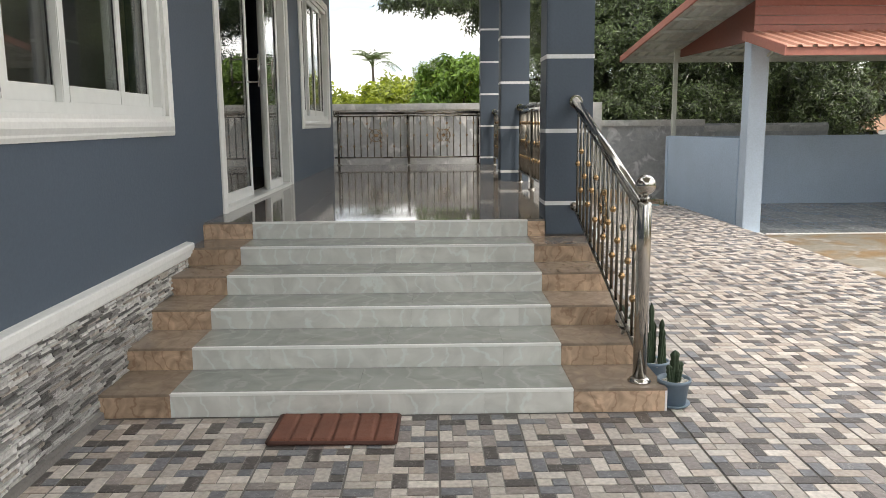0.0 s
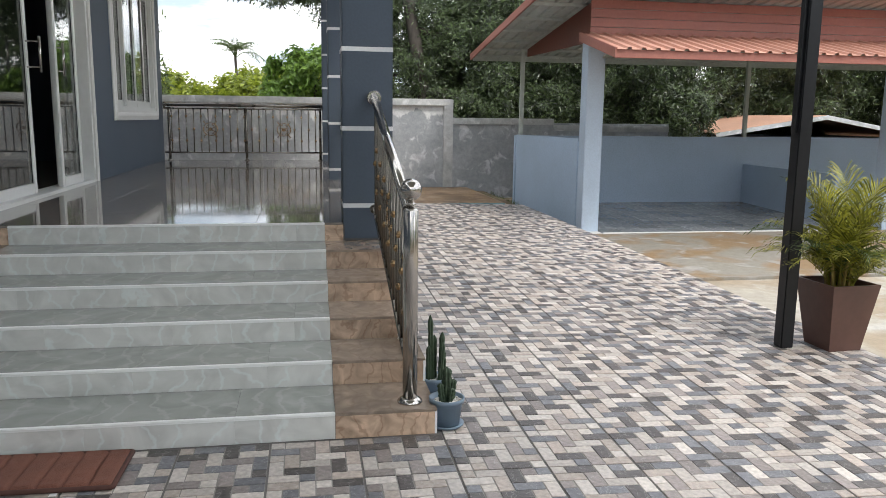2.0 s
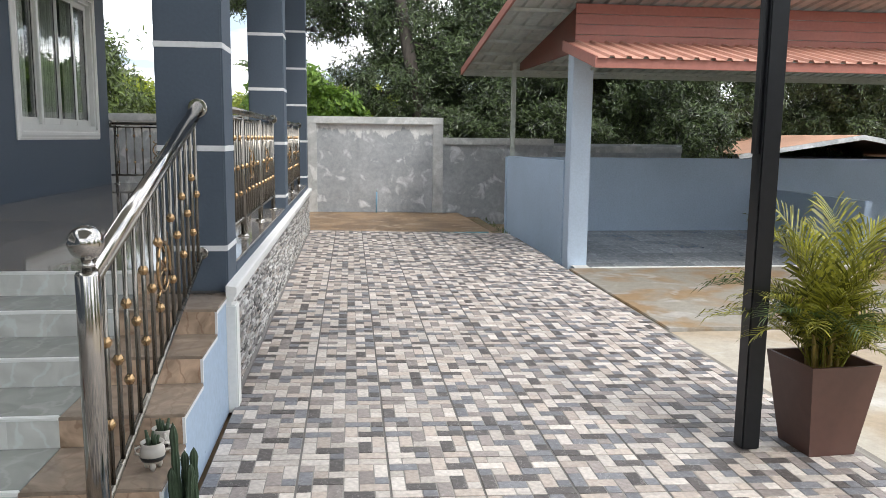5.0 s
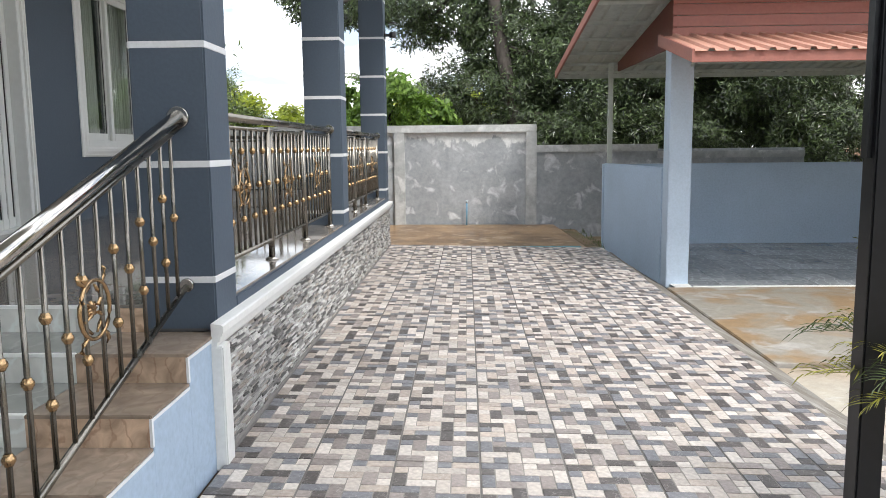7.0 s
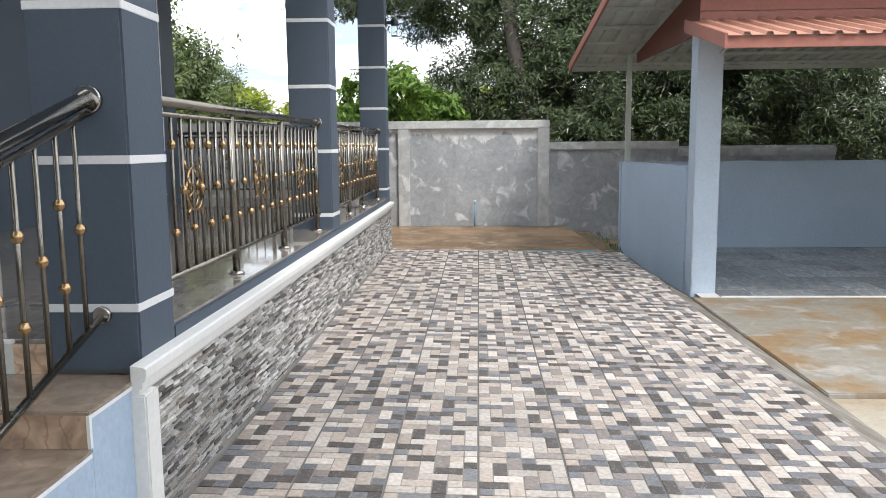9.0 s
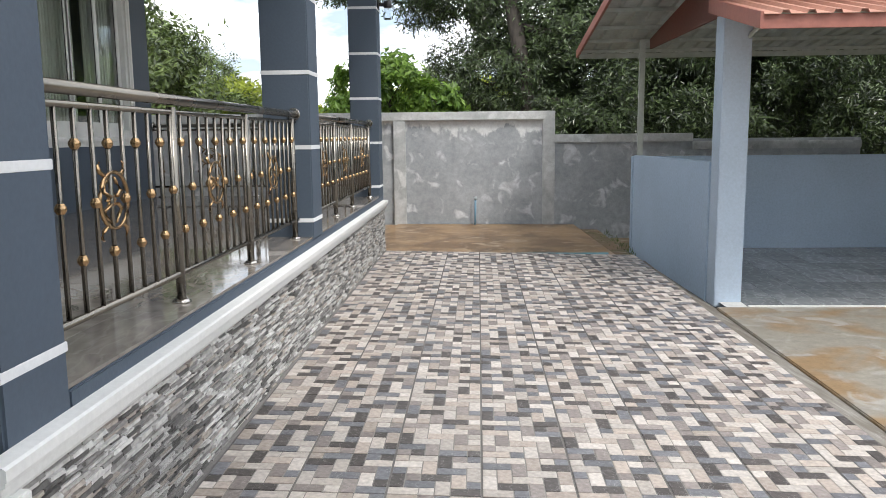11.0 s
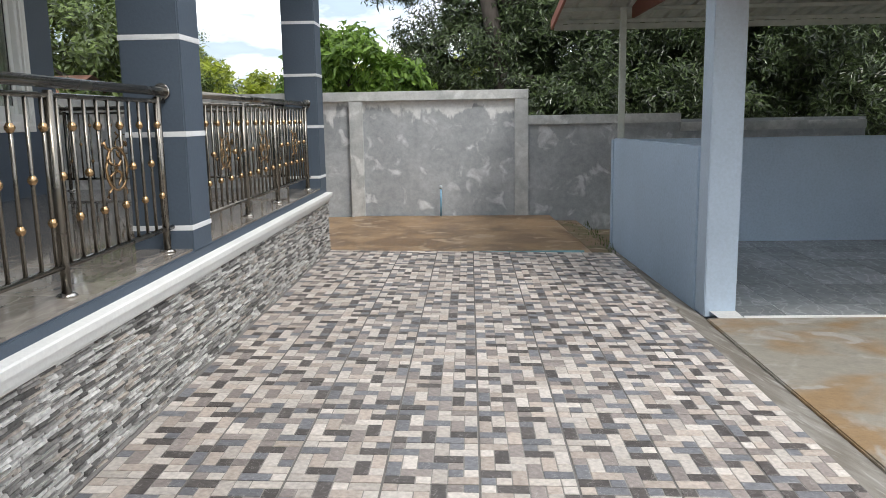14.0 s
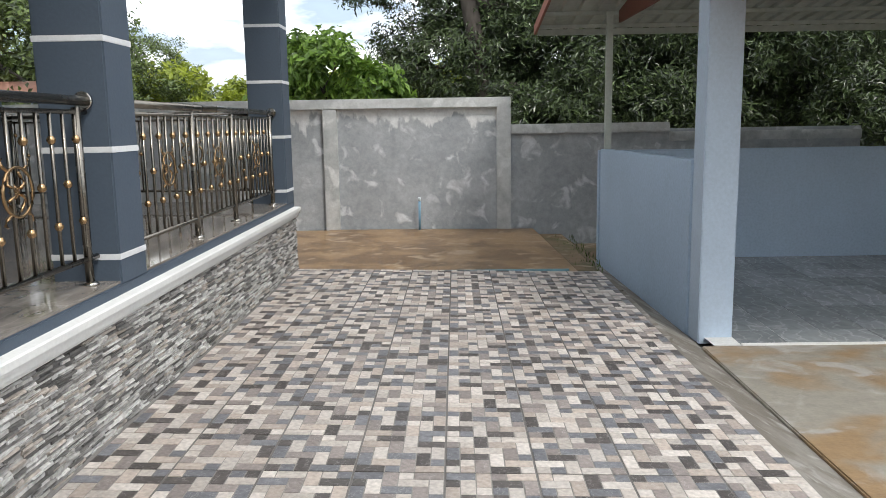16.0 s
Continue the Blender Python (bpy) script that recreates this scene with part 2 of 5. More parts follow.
def stained(name, base, wet, pale, rough=0.8, scale=0.7, bump=0.25, top=None):
    """Cement with dark damp patches and pale efflorescence that have shapes of their own."""
    m = bpy.data.materials.new(name)
    m.use_nodes = True
    n, k = m.node_tree.nodes, m.node_tree.links
    bsdf = n["Principled BSDF"]
    co = n.new("ShaderNodeTexCoord")
    a, b, f = (n.new("ShaderNodeTexNoise") for _ in range(3))
    for node, s, d, dist in ((a, scale, 11, 0.5), (b, scale * 2.3, 10, 0.7), (f, 45, 6, 0)):
        node.inputs["Scale"].default_value, node.inputs["Detail"].default_value, node.inputs["Distortion"].default_value = s, d, dist
        k.new(co.outputs["Object"], node.inputs["Vector"])
    ra, rb = n.new("ShaderNodeValToRGB"), n.new("ShaderNodeValToRGB")
    ra.color_ramp.elements[0].position, ra.color_ramp.elements[1].position = 0.44, 0.56
    rb.color_ramp.elements[0].position, rb.color_ramp.elements[1].position = 0.565, 0.66
    k.new(a.outputs[0], ra.inputs[0])
    k.new(b.outputs[0], rb.inputs[0])
    m1, m2 = n.new("ShaderNodeMix"), n.new("ShaderNodeMix")
    m1.data_type = m2.data_type = "RGBA"
    m1.inputs[6].default_value, m1.inputs[7].default_value, m2.inputs[7].default_value = (*base, 1), (*wet, 1), (*pale, 1)
    k.new(ra.outputs[0], m1.inputs[0])
    k.new(rb.outputs[0], m2.inputs[0])
    k.new(m1.outputs[2], m2.inputs[6])
    hs = n.new("ShaderNodeHueSaturation")
    rg = n.new("ShaderNodeMapRange")
    rg.inputs["From Min"].default_value, rg.inputs["From Max"].default_value = 0.3, 0.7
    rg.inputs["To Min"].default_value, rg.inputs["To Max"].default_value = 0.78, 1.2
    mid_n = n.new("ShaderNodeTexNoise")
    mid_n.inputs["Scale"].default_value, mid_n.inputs["Detail"].default_value, mid_n.inputs["Roughness"].default_value = 11, 12, 0.78
    k.new(co.outputs["Object"], mid_n.inputs["Vector"])
    k.new(mid_n.outputs[0], rg.inputs[0])
    k.new(rg.outputs[0], hs.inputs["Value"])
    col = m2.outputs[2]
    if top is not None:
        # old whitewash left under the coping, torn along its lower edge
        sep, mp = n.new("ShaderNodeSeparateXYZ"), n.new("ShaderNodeMapping")
        mp.inputs["Scale"].default_value = (1.0, 1.0, 0.35)
        k.new(co.outputs["Object"], sep.inputs[0])
        k.new(co.outputs["Object"], mp.inputs[0])
        tear = n.new("ShaderNodeTexNoise")
        tear.inputs["Scale"].default_value, tear.inputs["Detail"].default_value = 4.5, 9
        k.new(mp.outputs[0], tear.inputs["Vector"])
        edge, cut, m3 = n.new("ShaderNodeMath"), n.new("ShaderNodeMapRange"), n.new("ShaderNodeMix")
        edge.operation, m3.data_type = "MULTIPLY_ADD", "RGBA"
        edge.inputs[1].default_value = 1.1
        k.new(tear.outputs[0], edge.inputs[0])
        k.new(sep.outputs[2], edge.inputs[2])
        cut.inputs["From Min"].default_value, cut.inputs["From Max"].default_value = top + 0.50, top + 0.55
        cut.inputs["To Max"].default_value = 0.8
        m3.inputs[7].default_value = (0.76, 0.77, 0.76, 1)
        k.new(edge.outputs[0], cut.inputs[0])
        k.new(cut.outputs[0], m3.inputs[0])
        k.new(col, m3.inputs[6])
        col = m3.outputs[2]
    k.new(col, hs.inputs["Color"])
    k.new(hs.outputs[0], bsdf.inputs["Base Color"])
    bsdf.inputs["Roughness"].default_value = rough
    bp = n.new("ShaderNodeBump")
    bp.inputs["Strength"].default_value, bp.inputs["Distance"].default_value = bump, 0.01
    k.new(f.outputs[0], bp.inputs["Height"])
    k.new(bp.outputs[0], bsdf.inputs["Normal"])
    return m


SLATE = material("slate_blue_paint", (0.066, 0.089, 0.120), 0.62, vary=0.07, grain=60, patch=1.2, bump=0.12)
CAR_BLUE = material("pale_blue_paint", (0.44, 0.53, 0.635), 0.6, vary=0.08, grain=50, patch=1.0, bump=0.12)
CAR_WALL = material("blue_wall_paint", (0.355, 0.45, 0.565), 0.65, vary=0.10, grain=40, patch=0.9, bump=0.15)
WHITE = material("white_paint", (0.72, 0.72, 0.70), 0.5, vary=0.06, grain=50, patch=2, bump=0.08)
BAND = material("white_band_paint", (0.70, 0.71, 0.72), 0.55, vary=0.06, grain=70, patch=4, bump=0.1)
FRAME = material("white_window_frame", (0.70, 0.71, 0.69), 0.35, vary=0.04, grain=20, patch=2, bump=0.0)
STEP_TOP = veined("grey_step_tile", (0.285, 0.295, 0.275), (0.42, 0.425, 0.40), 0.2, 4.0, 0.04, 0.35)
STEP_FACE = veined("pale_riser_tile", (0.61, 0.615, 0.585), (0.75, 0.83, 0.81), 0.22, 5.0, 0.04, 0.4)
NOSE = material("white_step_nosing", (0.80, 0.81, 0.79), 0.35, vary=0.04, bump=0.0)
BROWN = veined("brown_marble_tile", (0.50, 0.36, 0.255), (0.22, 0.12, 0.075), 0.18, 8.0, 0.12, 0.45, 0.62, 1.3)
BROWN_TOP = veined("brown_tread_tile", (0.28, 0.22, 0.17), (0.18, 0.125, 0.09), 0.16, 7.0, 0.08, 0.3, 0.75, 1.2)
PORCH = veined("glossy_porch_tile", (0.235, 0.21, 0.185), (0.36, 0.33, 0.30), 0.055, 3.0, 0.07, 0.3, 0.7, 1.25)
GROUT = material("dark_grout", (0.11, 0.105, 0.10), 0.9, bump=0.2)
JOINT = material("pale_tile_joint", (0.27, 0.255, 0.235), 0.8, vary=0.15, grain=60, bump=0.2)
GRID = material("white_tile_joint", (0.60, 0.60, 0.58), 0.8, vary=0.12, grain=60, bump=0.1)
PALE_GROUT = material("grey_mortar", (0.17, 0.16, 0.15), 0.9, bump=0.3, grain=80)
# Darker copy of the steel: the porch's dark reflections put into its colour.
RAIL = material("dark_reflection_rail_steel", (0.21, 0.195, 0.17), 0.27, 1.0, vary=0.08, grain=15, patch=3, bump=0.0)
STEEL = material("polished_steel", (0.46, 0.44, 0.41), 0.15, 1.0, vary=0.05, grain=15, patch=3, bump=0.0)
GOLD = material("gold_plating", (0.42, 0.28, 0.15), 0.26, 1.0, vary=0.1, grain=30, patch=5, bump=0.05)
BLACK = material("black_steel_paint", (0.008, 0.0085, 0.010), 0.3, vary=0.2, bump=0.03, spec=0.3)
RED = material("red_oxide_paint", (0.31, 0.115, 0.085), 0.5, vary=0.12, grain=25, patch=1.5, bump=0.08)
RED_SHEET = material("faded_red_roof_sheet", (0.43, 0.225, 0.165), 0.45, vary=0.14, grain=20, patch=1.2, bump=0.05)
RED_DARK = material("red_brown_board", (0.17, 0.05, 0.035), 0.55, vary=0.12, bump=0.08)
SHEET = material("galvanised_sheet", (0.44, 0.47, 0.44), 0.45, 0.2, vary=0.14, grain=12, patch=1.5, bump=0.05)
GREY_POST = material("grey_green_post_paint", (0.42, 0.45, 0.41), 0.55, vary=0.1, bump=0.08)
CEMENT = stained("stained_cement_render", (0.40, 0.42, 0.435), (0.345, 0.365, 0.38), (0.60, 0.62, 0.63), 0.85, 1.7, top=1.46)
CEMENT_FRAME = stained("pale_cement_frame", (0.52, 0.53, 0.52), (0.40, 0.415, 0.41), (0.63, 0.64, 0.63), 0.85, 1.5)
SLAB = stained("damp_concrete_slab", (0.27, 0.25, 0.21), (0.26, 0.175, 0.095), (0.35, 0.33, 0.30), 0.5, 1.3)
SAND = stained("sandy_concrete", (0.37, 0.335, 0.275), (0.31, 0.25, 0.175), (0.43, 0.41, 0.37), 0.8, 0.9)
STRIP = stained("rough_grey_brown_concrete", (0.205, 0.19, 0.165), (0.145, 0.128, 0.105), (0.28, 0.265, 0.24), 0.85, 3.0, 0.7)
WET = stained("wet_brown_concrete", (0.30, 0.19, 0.095), (0.17, 0.10, 0.048), (0.38, 0.28, 0.18), 0.35, 1.6)
EARTH = stained("bare_earth", (0.19, 0.13, 0.08), (0.12, 0.10, 0.05), (0.30, 0.24, 0.17), 0.9, 1.5)
CAR_TILE = veined("slate_carport_tile", (0.28, 0.295, 0.30), (0.48, 0.49, 0.49), 0.16, 5.0, 0.2, 0.5)
PAVER_TONES = [(0.51, 0.465, 0.425), (0.445, 0.40, 0.36), (0.40, 0.34, 0.295), (0.245, 0.212, 0.197), (0.155, 0.157, 0.170), (0.078, 0.068, 0.064)]
PAVERS = [palette("paving_tone", [(0.34, Vector(c) * 0.88), (0.33, Vector(c)), (0.33, Vector(c) * 1.12)], 0.42, 0.35, 45, 0.22, True) for c in PAVER_TONES]
PAVER = PAVERS[0]
LEDGE = palette("ledge_stone", [(0.22, (0.37, 0.36, 0.34)), (0.20, (0.23, 0.22, 0.21)), (0.27, (0.53, 0.52, 0.50)), (0.17, (0.11, 0.105, 0.10)), (0.14, (0.37, 0.33, 0.29))], 0.75, 0.8, 35, 0.25)
GLASS = glass("window_glass")
ROOM = material("dim_room_plaster", (0.42, 0.40, 0.37), 0.8, bump=0.05)
ROOM_FLOOR = material("room_floor_tile", (0.22, 0.19, 0.16), 0.25, bump=0.0)
CURTAIN = material("pale_curtain", (0.58, 0.60, 0.54), 0.9, streak=(1, 30, 1), vary=0.12, bump=0.0)
POT_BROWN = material("brown_planter", (0.085, 0.040, 0.030), 0.42, vary=0.12, grain=20, bump=0.05)
POT_BLUE = material("blue_grey_plastic", (0.16, 0.22, 0.28), 0.45, vary=0.06, bump=0.02)
POT_WHITE = material("cream_ceramic", (0.55, 0.52, 0.47), 0.35, vary=0.08, bump=0.03)
PEBBLE = material("pale_pebbles", (0.55, 0.53, 0.48), 0.8, island=0.25)
SOIL = material("dark_soil", (0.04, 0.028, 0.02), 0.95, bump=0.6)
CACTUS = material("cactus_skin", (0.035, 0.06, 0.03), 0.6, vary=0.25, grain=60, patch=6, bump=0.3)
MAT_BROWN = material("brown_plush", (0.16, 0.065, 0.042), 0.95, vary=0.18, grain=180, patch=8, bump=0.5)
MAT_DARK = material("dark_brown_binding", (0.07, 0.03, 0.022), 0.9, bump=0.3)
DARK = material("black_plastic", (0.02, 0.02, 0.02), 0.4, bump=0.0)
PIPE = material("blue_pvc", (0.18, 0.34, 0.47), 0.4, vary=0.1, bump=0.0)
PIPE_CAP = material("pale_pvc", (0.45, 0.50, 0.52), 0.5, vary=0.1, bump=0.0)
TEAL = material("teal_edge_strip", (0.16, 0.30, 0.34), 0.5, vary=0.2, grain=20, bump=0.05)
BARK = material("grey_brown_bark", (0.055, 0.046, 0.038), 0.95, vary=0.35, grain=18, patch=4, bump=0.9, streak=(1, 1, 0.3))
MANGO = foliage("dark_mango_leaves", (0.040, 0.066, 0.030), 0.25, 2.2, 0.12, 0.30)
BROAD = foliage("fresh_broad_leaves", (0.14, 0.26, 0.055), 0.6, 1.5, 0.4)
YELLOW = foliage("yellow_green_leaves", (0.20, 0.27, 0.035), 0.5, 1.5, 0.4)
GREEN = foliage("mid_green_leaves", (0.075, 0.12, 0.04), 0.3, 2.0, 0.2)
PALM = foliage("areca_leaves", (0.165, 0.185, 0.03), 0.35, 2.0, 0.35)
PALM_DARK = foliage("dark_areca_leaves", (0.05, 0.09, 0.025), 0.5, 1.5, 0.3)
STEM = material("areca_stem", (0.30, 0.22, 0.06), 0.5, vary=0.25, grain=20, bump=0.1)
GRASS = foliage("weeds", (0.08, 0.13, 0.03), 0.6, 1.4)
FAR_ROOF = material("far_rust_roof", (0.42, 0.24, 0.16), 0.7, vary=0.2, patch=0.6)

# ---- mesh helpers ----


class Build:
    """Collects vertices and faces of one mesh."""

    def __init__(self):
        self.v, self.f, self.smooth = [], [], []

    def face(self, pts, smooth=False):
        i = len(self.v)
        self.v += [tuple(p) for p in pts]
        self.f.append(tuple(range(i, i + len(pts))))
        self.smooth.append(smooth)
        return self

    def box(self, x0, x1, y0, y1, z0, z1, m=None):
        i = len(self.v)
        pts = [(x, y, z) for z in (z0, z1) for y in (y0, y1) for x in (x0, x1)]
        if m is not None:
            pts = [tuple(m @ Vector(p)) for p in pts]
        self.v += pts
        for q in ((0, 2, 3, 1), (4, 5, 7, 6), (0, 1, 5, 4), (1, 3, 7, 5), (3, 2, 6, 7), (2, 0, 4, 6)):
            self.f.append(tuple(i + a for a in q))
            self.smooth.append(False)
        return self

    def chip(self, x0, x1, y0, y1, z0, z1, c, m=None):
        """A block with its upper edges cut by c, without an underside."""
        i = len(self.v)
        pts = [(x0, y0, z0), (x1, y0, z0), (x1, y1, z0), (x0, y1, z0)]
        pts += [(x0, y0, z1 - c), (x1, y0, z1 - c), (x1, y1, z1 - c), (x0, y1, z1 - c)]
        pts += [(x0 + c, y0 + c, z1), (x1 - c, y0 + c, z1), (x1 - c, y1 - c, z1), (x0 + c, y1 - c, z1)]
        if m is not None:
            pts = [tuple(m @ Vector(p)) for p in pts]
        self.v += pts
        for a in (0, 4):
            for b in range(4):
                n = (b + 1) % 4
                self.f.append((i + a + b, i + a + n, i + a + 4 + n, i + a + 4 + b))
                self.smooth.append(False)
        self.f.append((i + 8, i + 9, i + 10, i + 11))
        self.smooth.append(False)
        return self

    def tube(self, path, radii, n=10, cap=True):
        """A round tube along points; radii: one, or one for each point."""
        if not isinstance(radii, (list, tuple)):
            radii = [radii] * len(path)
        path = [Vector(p) for p in path]
        first = len(self.v)
        for j, p in enumerate(path):
            d = (path[min(j + 1, len(path) - 1)] - path[max(j - 1, 0)]).normalized()
            up = Vector((0, 0, 1)) if abs(d.z) < 0.95 else Vector((1, 0, 0))
            a = d.cross(up).normalized()
            b = a.cross(d).normalized()
            for s in range(n):
                w = 2 * math.pi * s / n
                self.v.append(tuple(p + (a * math.cos(w) + b * math.sin(w)) * radii[j]))
        for j in range(len(path) - 1):
            for s in range(n):
                q, r = first + j * n + s, first + j * n + (s + 1) % n
                self.f.append((q, r, r + n, q + n))
                self.smooth.append(True)
        if cap:
            self.f.append(tuple(first + s for s in range(n))[::-1])
            self.f.append(tuple(first + (len(path) - 1) * n + s for s in range(n)))
            self.smooth += [False, False]
        return self

    def lathe(self, profile, at=(0, 0, 0), n=20):
        """Rings (radius, z) turned round the vertical through at."""
        first = len(self.v)
        for r, z in profile:
            for s in range(n):
                w = 2 * math.pi * s / n
                self.v.append((at[0] + r * math.cos(w), at[1] + r * math.sin(w), at[2] + z))
        for j in range(len(profile) - 1):
            for s in range(n):
                q, r = first + j * n + s, first + j * n + (s + 1) % n
                self.f.append((q, r, r + n, q + n))
                self.smooth.append(True)
        self.f.append(tuple(first + s for s in range(n))[::-1])
        self.f.append(tuple(first + (len(profile) - 1) * n + s for s in range(n)))
        self.smooth += [False, False]
        return self

    def sweep(self, profile, path):
        """A closed profile of (out, up), pushed along points on one level; out is to the right of the way."""
        path = [Vector(p) for p in path]
        first, n = len(self.v), len(profile)
        for j, p in enumerate(path):
            d0 = (p - path[j - 1]).normalized() if j else None
            d1 = (path[j + 1] - p).normalized() if j < len(path) - 1 else None
            d0, d1 = d0 or d1, d1 or d0
            n0, n1 = Vector((d0.y, -d0.x, 0)), Vector((d1.y, -d1.x, 0))
            mid = (n0 + n1).normalized()
            k = 1 / max(0.3, mid.dot(n0))
            for o, u in profile:
                self.v.append(tuple(p + mid * o * k + Vector((0, 0, u))))
        for j in range(len(path) - 1):
            for s in range(n):
                q, r = first + j * n + s, first + j * n + (s + 1) % n
                self.f.append((q, q + n, r + n, r))
                self.smooth.append(False)
        self.f.append(tuple(first + s for s in range(n)))
        self.f.append(tuple(first + (len(path) - 1) * n + s for s in range(n))[::-1])
        self.smooth += [False, False]
        return self

    def mesh(self, name, mat, bevel=0.0):
        me = bpy.data.meshes.new(name)
        me.from_pydata(self.v, [], self.f)
        me.polygons.foreach_set("use_smooth", self.smooth)
        if bevel:
            bm = bmesh.new()
            bm.from_mesh(me)
            bmesh.ops.bevel(bm, geom=bm.edges[:], offset=bevel, segments=2, affect="EDGES", clamp_overlap=True)
            bm.to_mesh(me)
            bm.free()
        me.materials.append(mat)
        me.update()
        return me


def part(name, build, mat, parent=None, label="", bevel=0.0, m=None):
    """Links a mesh as one object, under a thing or a part where one is given."""
    data = build if isinstance(build, bpy.types.Mesh) else build.mesh(name, mat, bevel)
    ob = new(name, data)
    if parent is not None:
        ob.parent = parent
    if m is not None:
        ob.matrix_basis = m
    if label:
        ob["label"] = label
    return ob


def thing(name, label, category, at=(0, 0, 0), group="", kind=""):
    """An empty at a thing's base, that its parts hang on."""
    ob = new(name)
    ob.empty_display_size = 0.1
    ob.location = at
    return tagged(ob, label, category, group, kind)


def solid(name, build, mat, label, category="", bevel=0.0, kind="structure", group=""):
    return tagged(part(name, build, mat, bevel=bevel), label, category or name.split("_")[0], group, kind)


def box(*a):
    return Build().box(*a)


# ---- plan ----
WALL_X = -0.84       # face of the house
PORCH_Z = 0.66
EDGE_X = 1.84        # outer face of columns and porch kerb
FACE_X = 1.86        # face of the ledge stone
STAIR_Y, TREAD, RISE = 4.05, 0.367, 0.1155
PORCH_Y0, PORCH_Y1 = STAIR_Y + 5 * TREAD, 13.33
TILE, TILE_X0, TILE_Y0 = 0.369, 1.866, 1.083
DRIVE_X1, DRIVE_Y1 = 4.78, 13.26
FAR_Y = 16.20


def ground_z(x, y=10.0):
    """The drive falls away from the house, and a little towards the forecourt."""
    if y < 9.0:
        return ground_z(x) - 0.032 * min(1.0, (9.0 - y) / 4.9)
    if x < 1.9:
        return 0.0
    if x < 4.8:
        return -0.06 * (x - 1.9) / 2.9
    return max(-0.36, -0.06 - 0.75 * (x - 4.8))


# ---- ground ----
g = Build()
xs = [-400, -60, -15, -3, 1.9, 4.8, 5.2, 9, 20, 60, 400]
ys = [-400, -60, -10, 0, 4.1, 9, 11, 14, 16, 20, 40, 90, 400]
for i in range(len(xs) - 1):
    for j in range(len(ys) - 1):
        g.face([(x, y, ground_z(x, y) - 0.06) for x, y in ((xs[i], ys[j]), (xs[i + 1], ys[j]), (xs[i + 1], ys[j + 1]), (xs[i], ys[j + 1]))])
solid("ground", g, EARTH, "bare brown earth round the house and walls", "ground")

pavement = Build()
for x0, x1, y0, y1 in ((TILE_X0, DRIVE_X1, -3.0, 4.1), (TILE_X0, DRIVE_X1, 4.1, 9.0), (TILE_X0, DRIVE_X1, 9.0, DRIVE_Y1), (WALL_X - 0.2, TILE_X0, -3.0, STAIR_Y + 0.1)):
    p = [Vector((x, y, ground_z(x, y) - 0.0045)) for x, y in ((x0 + 0.001, y0), (x1, y0), (x1, y1), (x0 + 0.001, y1))]
    low = Vector((0, 0, -0.06))
    pavement.face(p)
    pavement.face([p[3], p[2], p[2] + low, p[3] + low])
    pavement.face([p[2], p[1], p[1] + low, p[2] + low])
pavement = solid("pavement", pavement, PALE_GROUT, "grey mortar bed of the weave-patterned paving tiles", "pavement")

edge = Build().box(TILE_X0, DRIVE_X1 - 0.30, DRIVE_Y1, DRIVE_Y1 + 0.035, -0.1, -0.035)
solid("trim_tile_edge", edge, TEAL, "teal edging strip where the paving tiles end", "edging", 0.004)
back = Build()
back.face([(1.7, DRIVE_Y1 + 0.036, -0.02), (4.58, DRIVE_Y1 + 0.036, -0.075), (4.42, FAR_Y, -0.03), (1.7, FAR_Y, -0.012)])
back.face([(4.58, DRIVE_Y1 + 0.036, -0.075), (4.60, DRIVE_Y1 + 0.036, -0.18), (4.44, FAR_Y, -0.18), (4.42, FAR_Y, -0.03)])
back.face([(-3, DRIVE_Y1 + 0.6, -0.02), (1.7, DRIVE_Y1 + 0.6, -0.02), (1.7, FAR_Y, -0.02), (-3, FAR_Y, -0.02)])
solid("ground_back", back, WET, "wet brown concrete ground before the far wall", "ground")
apron = Build().box(5.2, 15, 8.30, 11.478, -0.42, -0.29)
solid("concrete_apron", apron, SLAB, "damp stained concrete apron before the carport", "apron", 0.008)
sandy = Build().box(5.0, 15, -4, 8.285, -0.42, -0.318)
solid("sandy_apron", sandy, SAND, "pale sandy concrete yard beside the paving", "apron", 0.006)

strip = Build()
strip.face([(DRIVE_X1, -4, -0.10), (5.23, -4, -0.315), (5.23, 11.7, -0.33), (DRIVE_X1, 11.7, -0.10)])
strip.face([(DRIVE_X1, 11.7, -0.10), (5.23, 11.7, -0.33), (5.02, 14.9, -0.26), (DRIVE_X1 - 0.1, 14.9, -0.14)])
for a, b in ((0.0, 0.55), (0.62, 1.5), (1.55, 2.05)):
    strip.box(DRIVE_X1 + 0.002, DRIVE_X1 + 0.07, 11.0 + a, 11.0 + b, -0.2, -0.095)
solid("ground_strip", strip, STRIP, "stained concrete strip between the paving and the carport", "ground")
solid("wall_street", box(10.9, 26, 17.6, 17.72, -0.4, 0.72), CEMENT_FRAME, "low grey boundary wall beyond the carport", "wall")

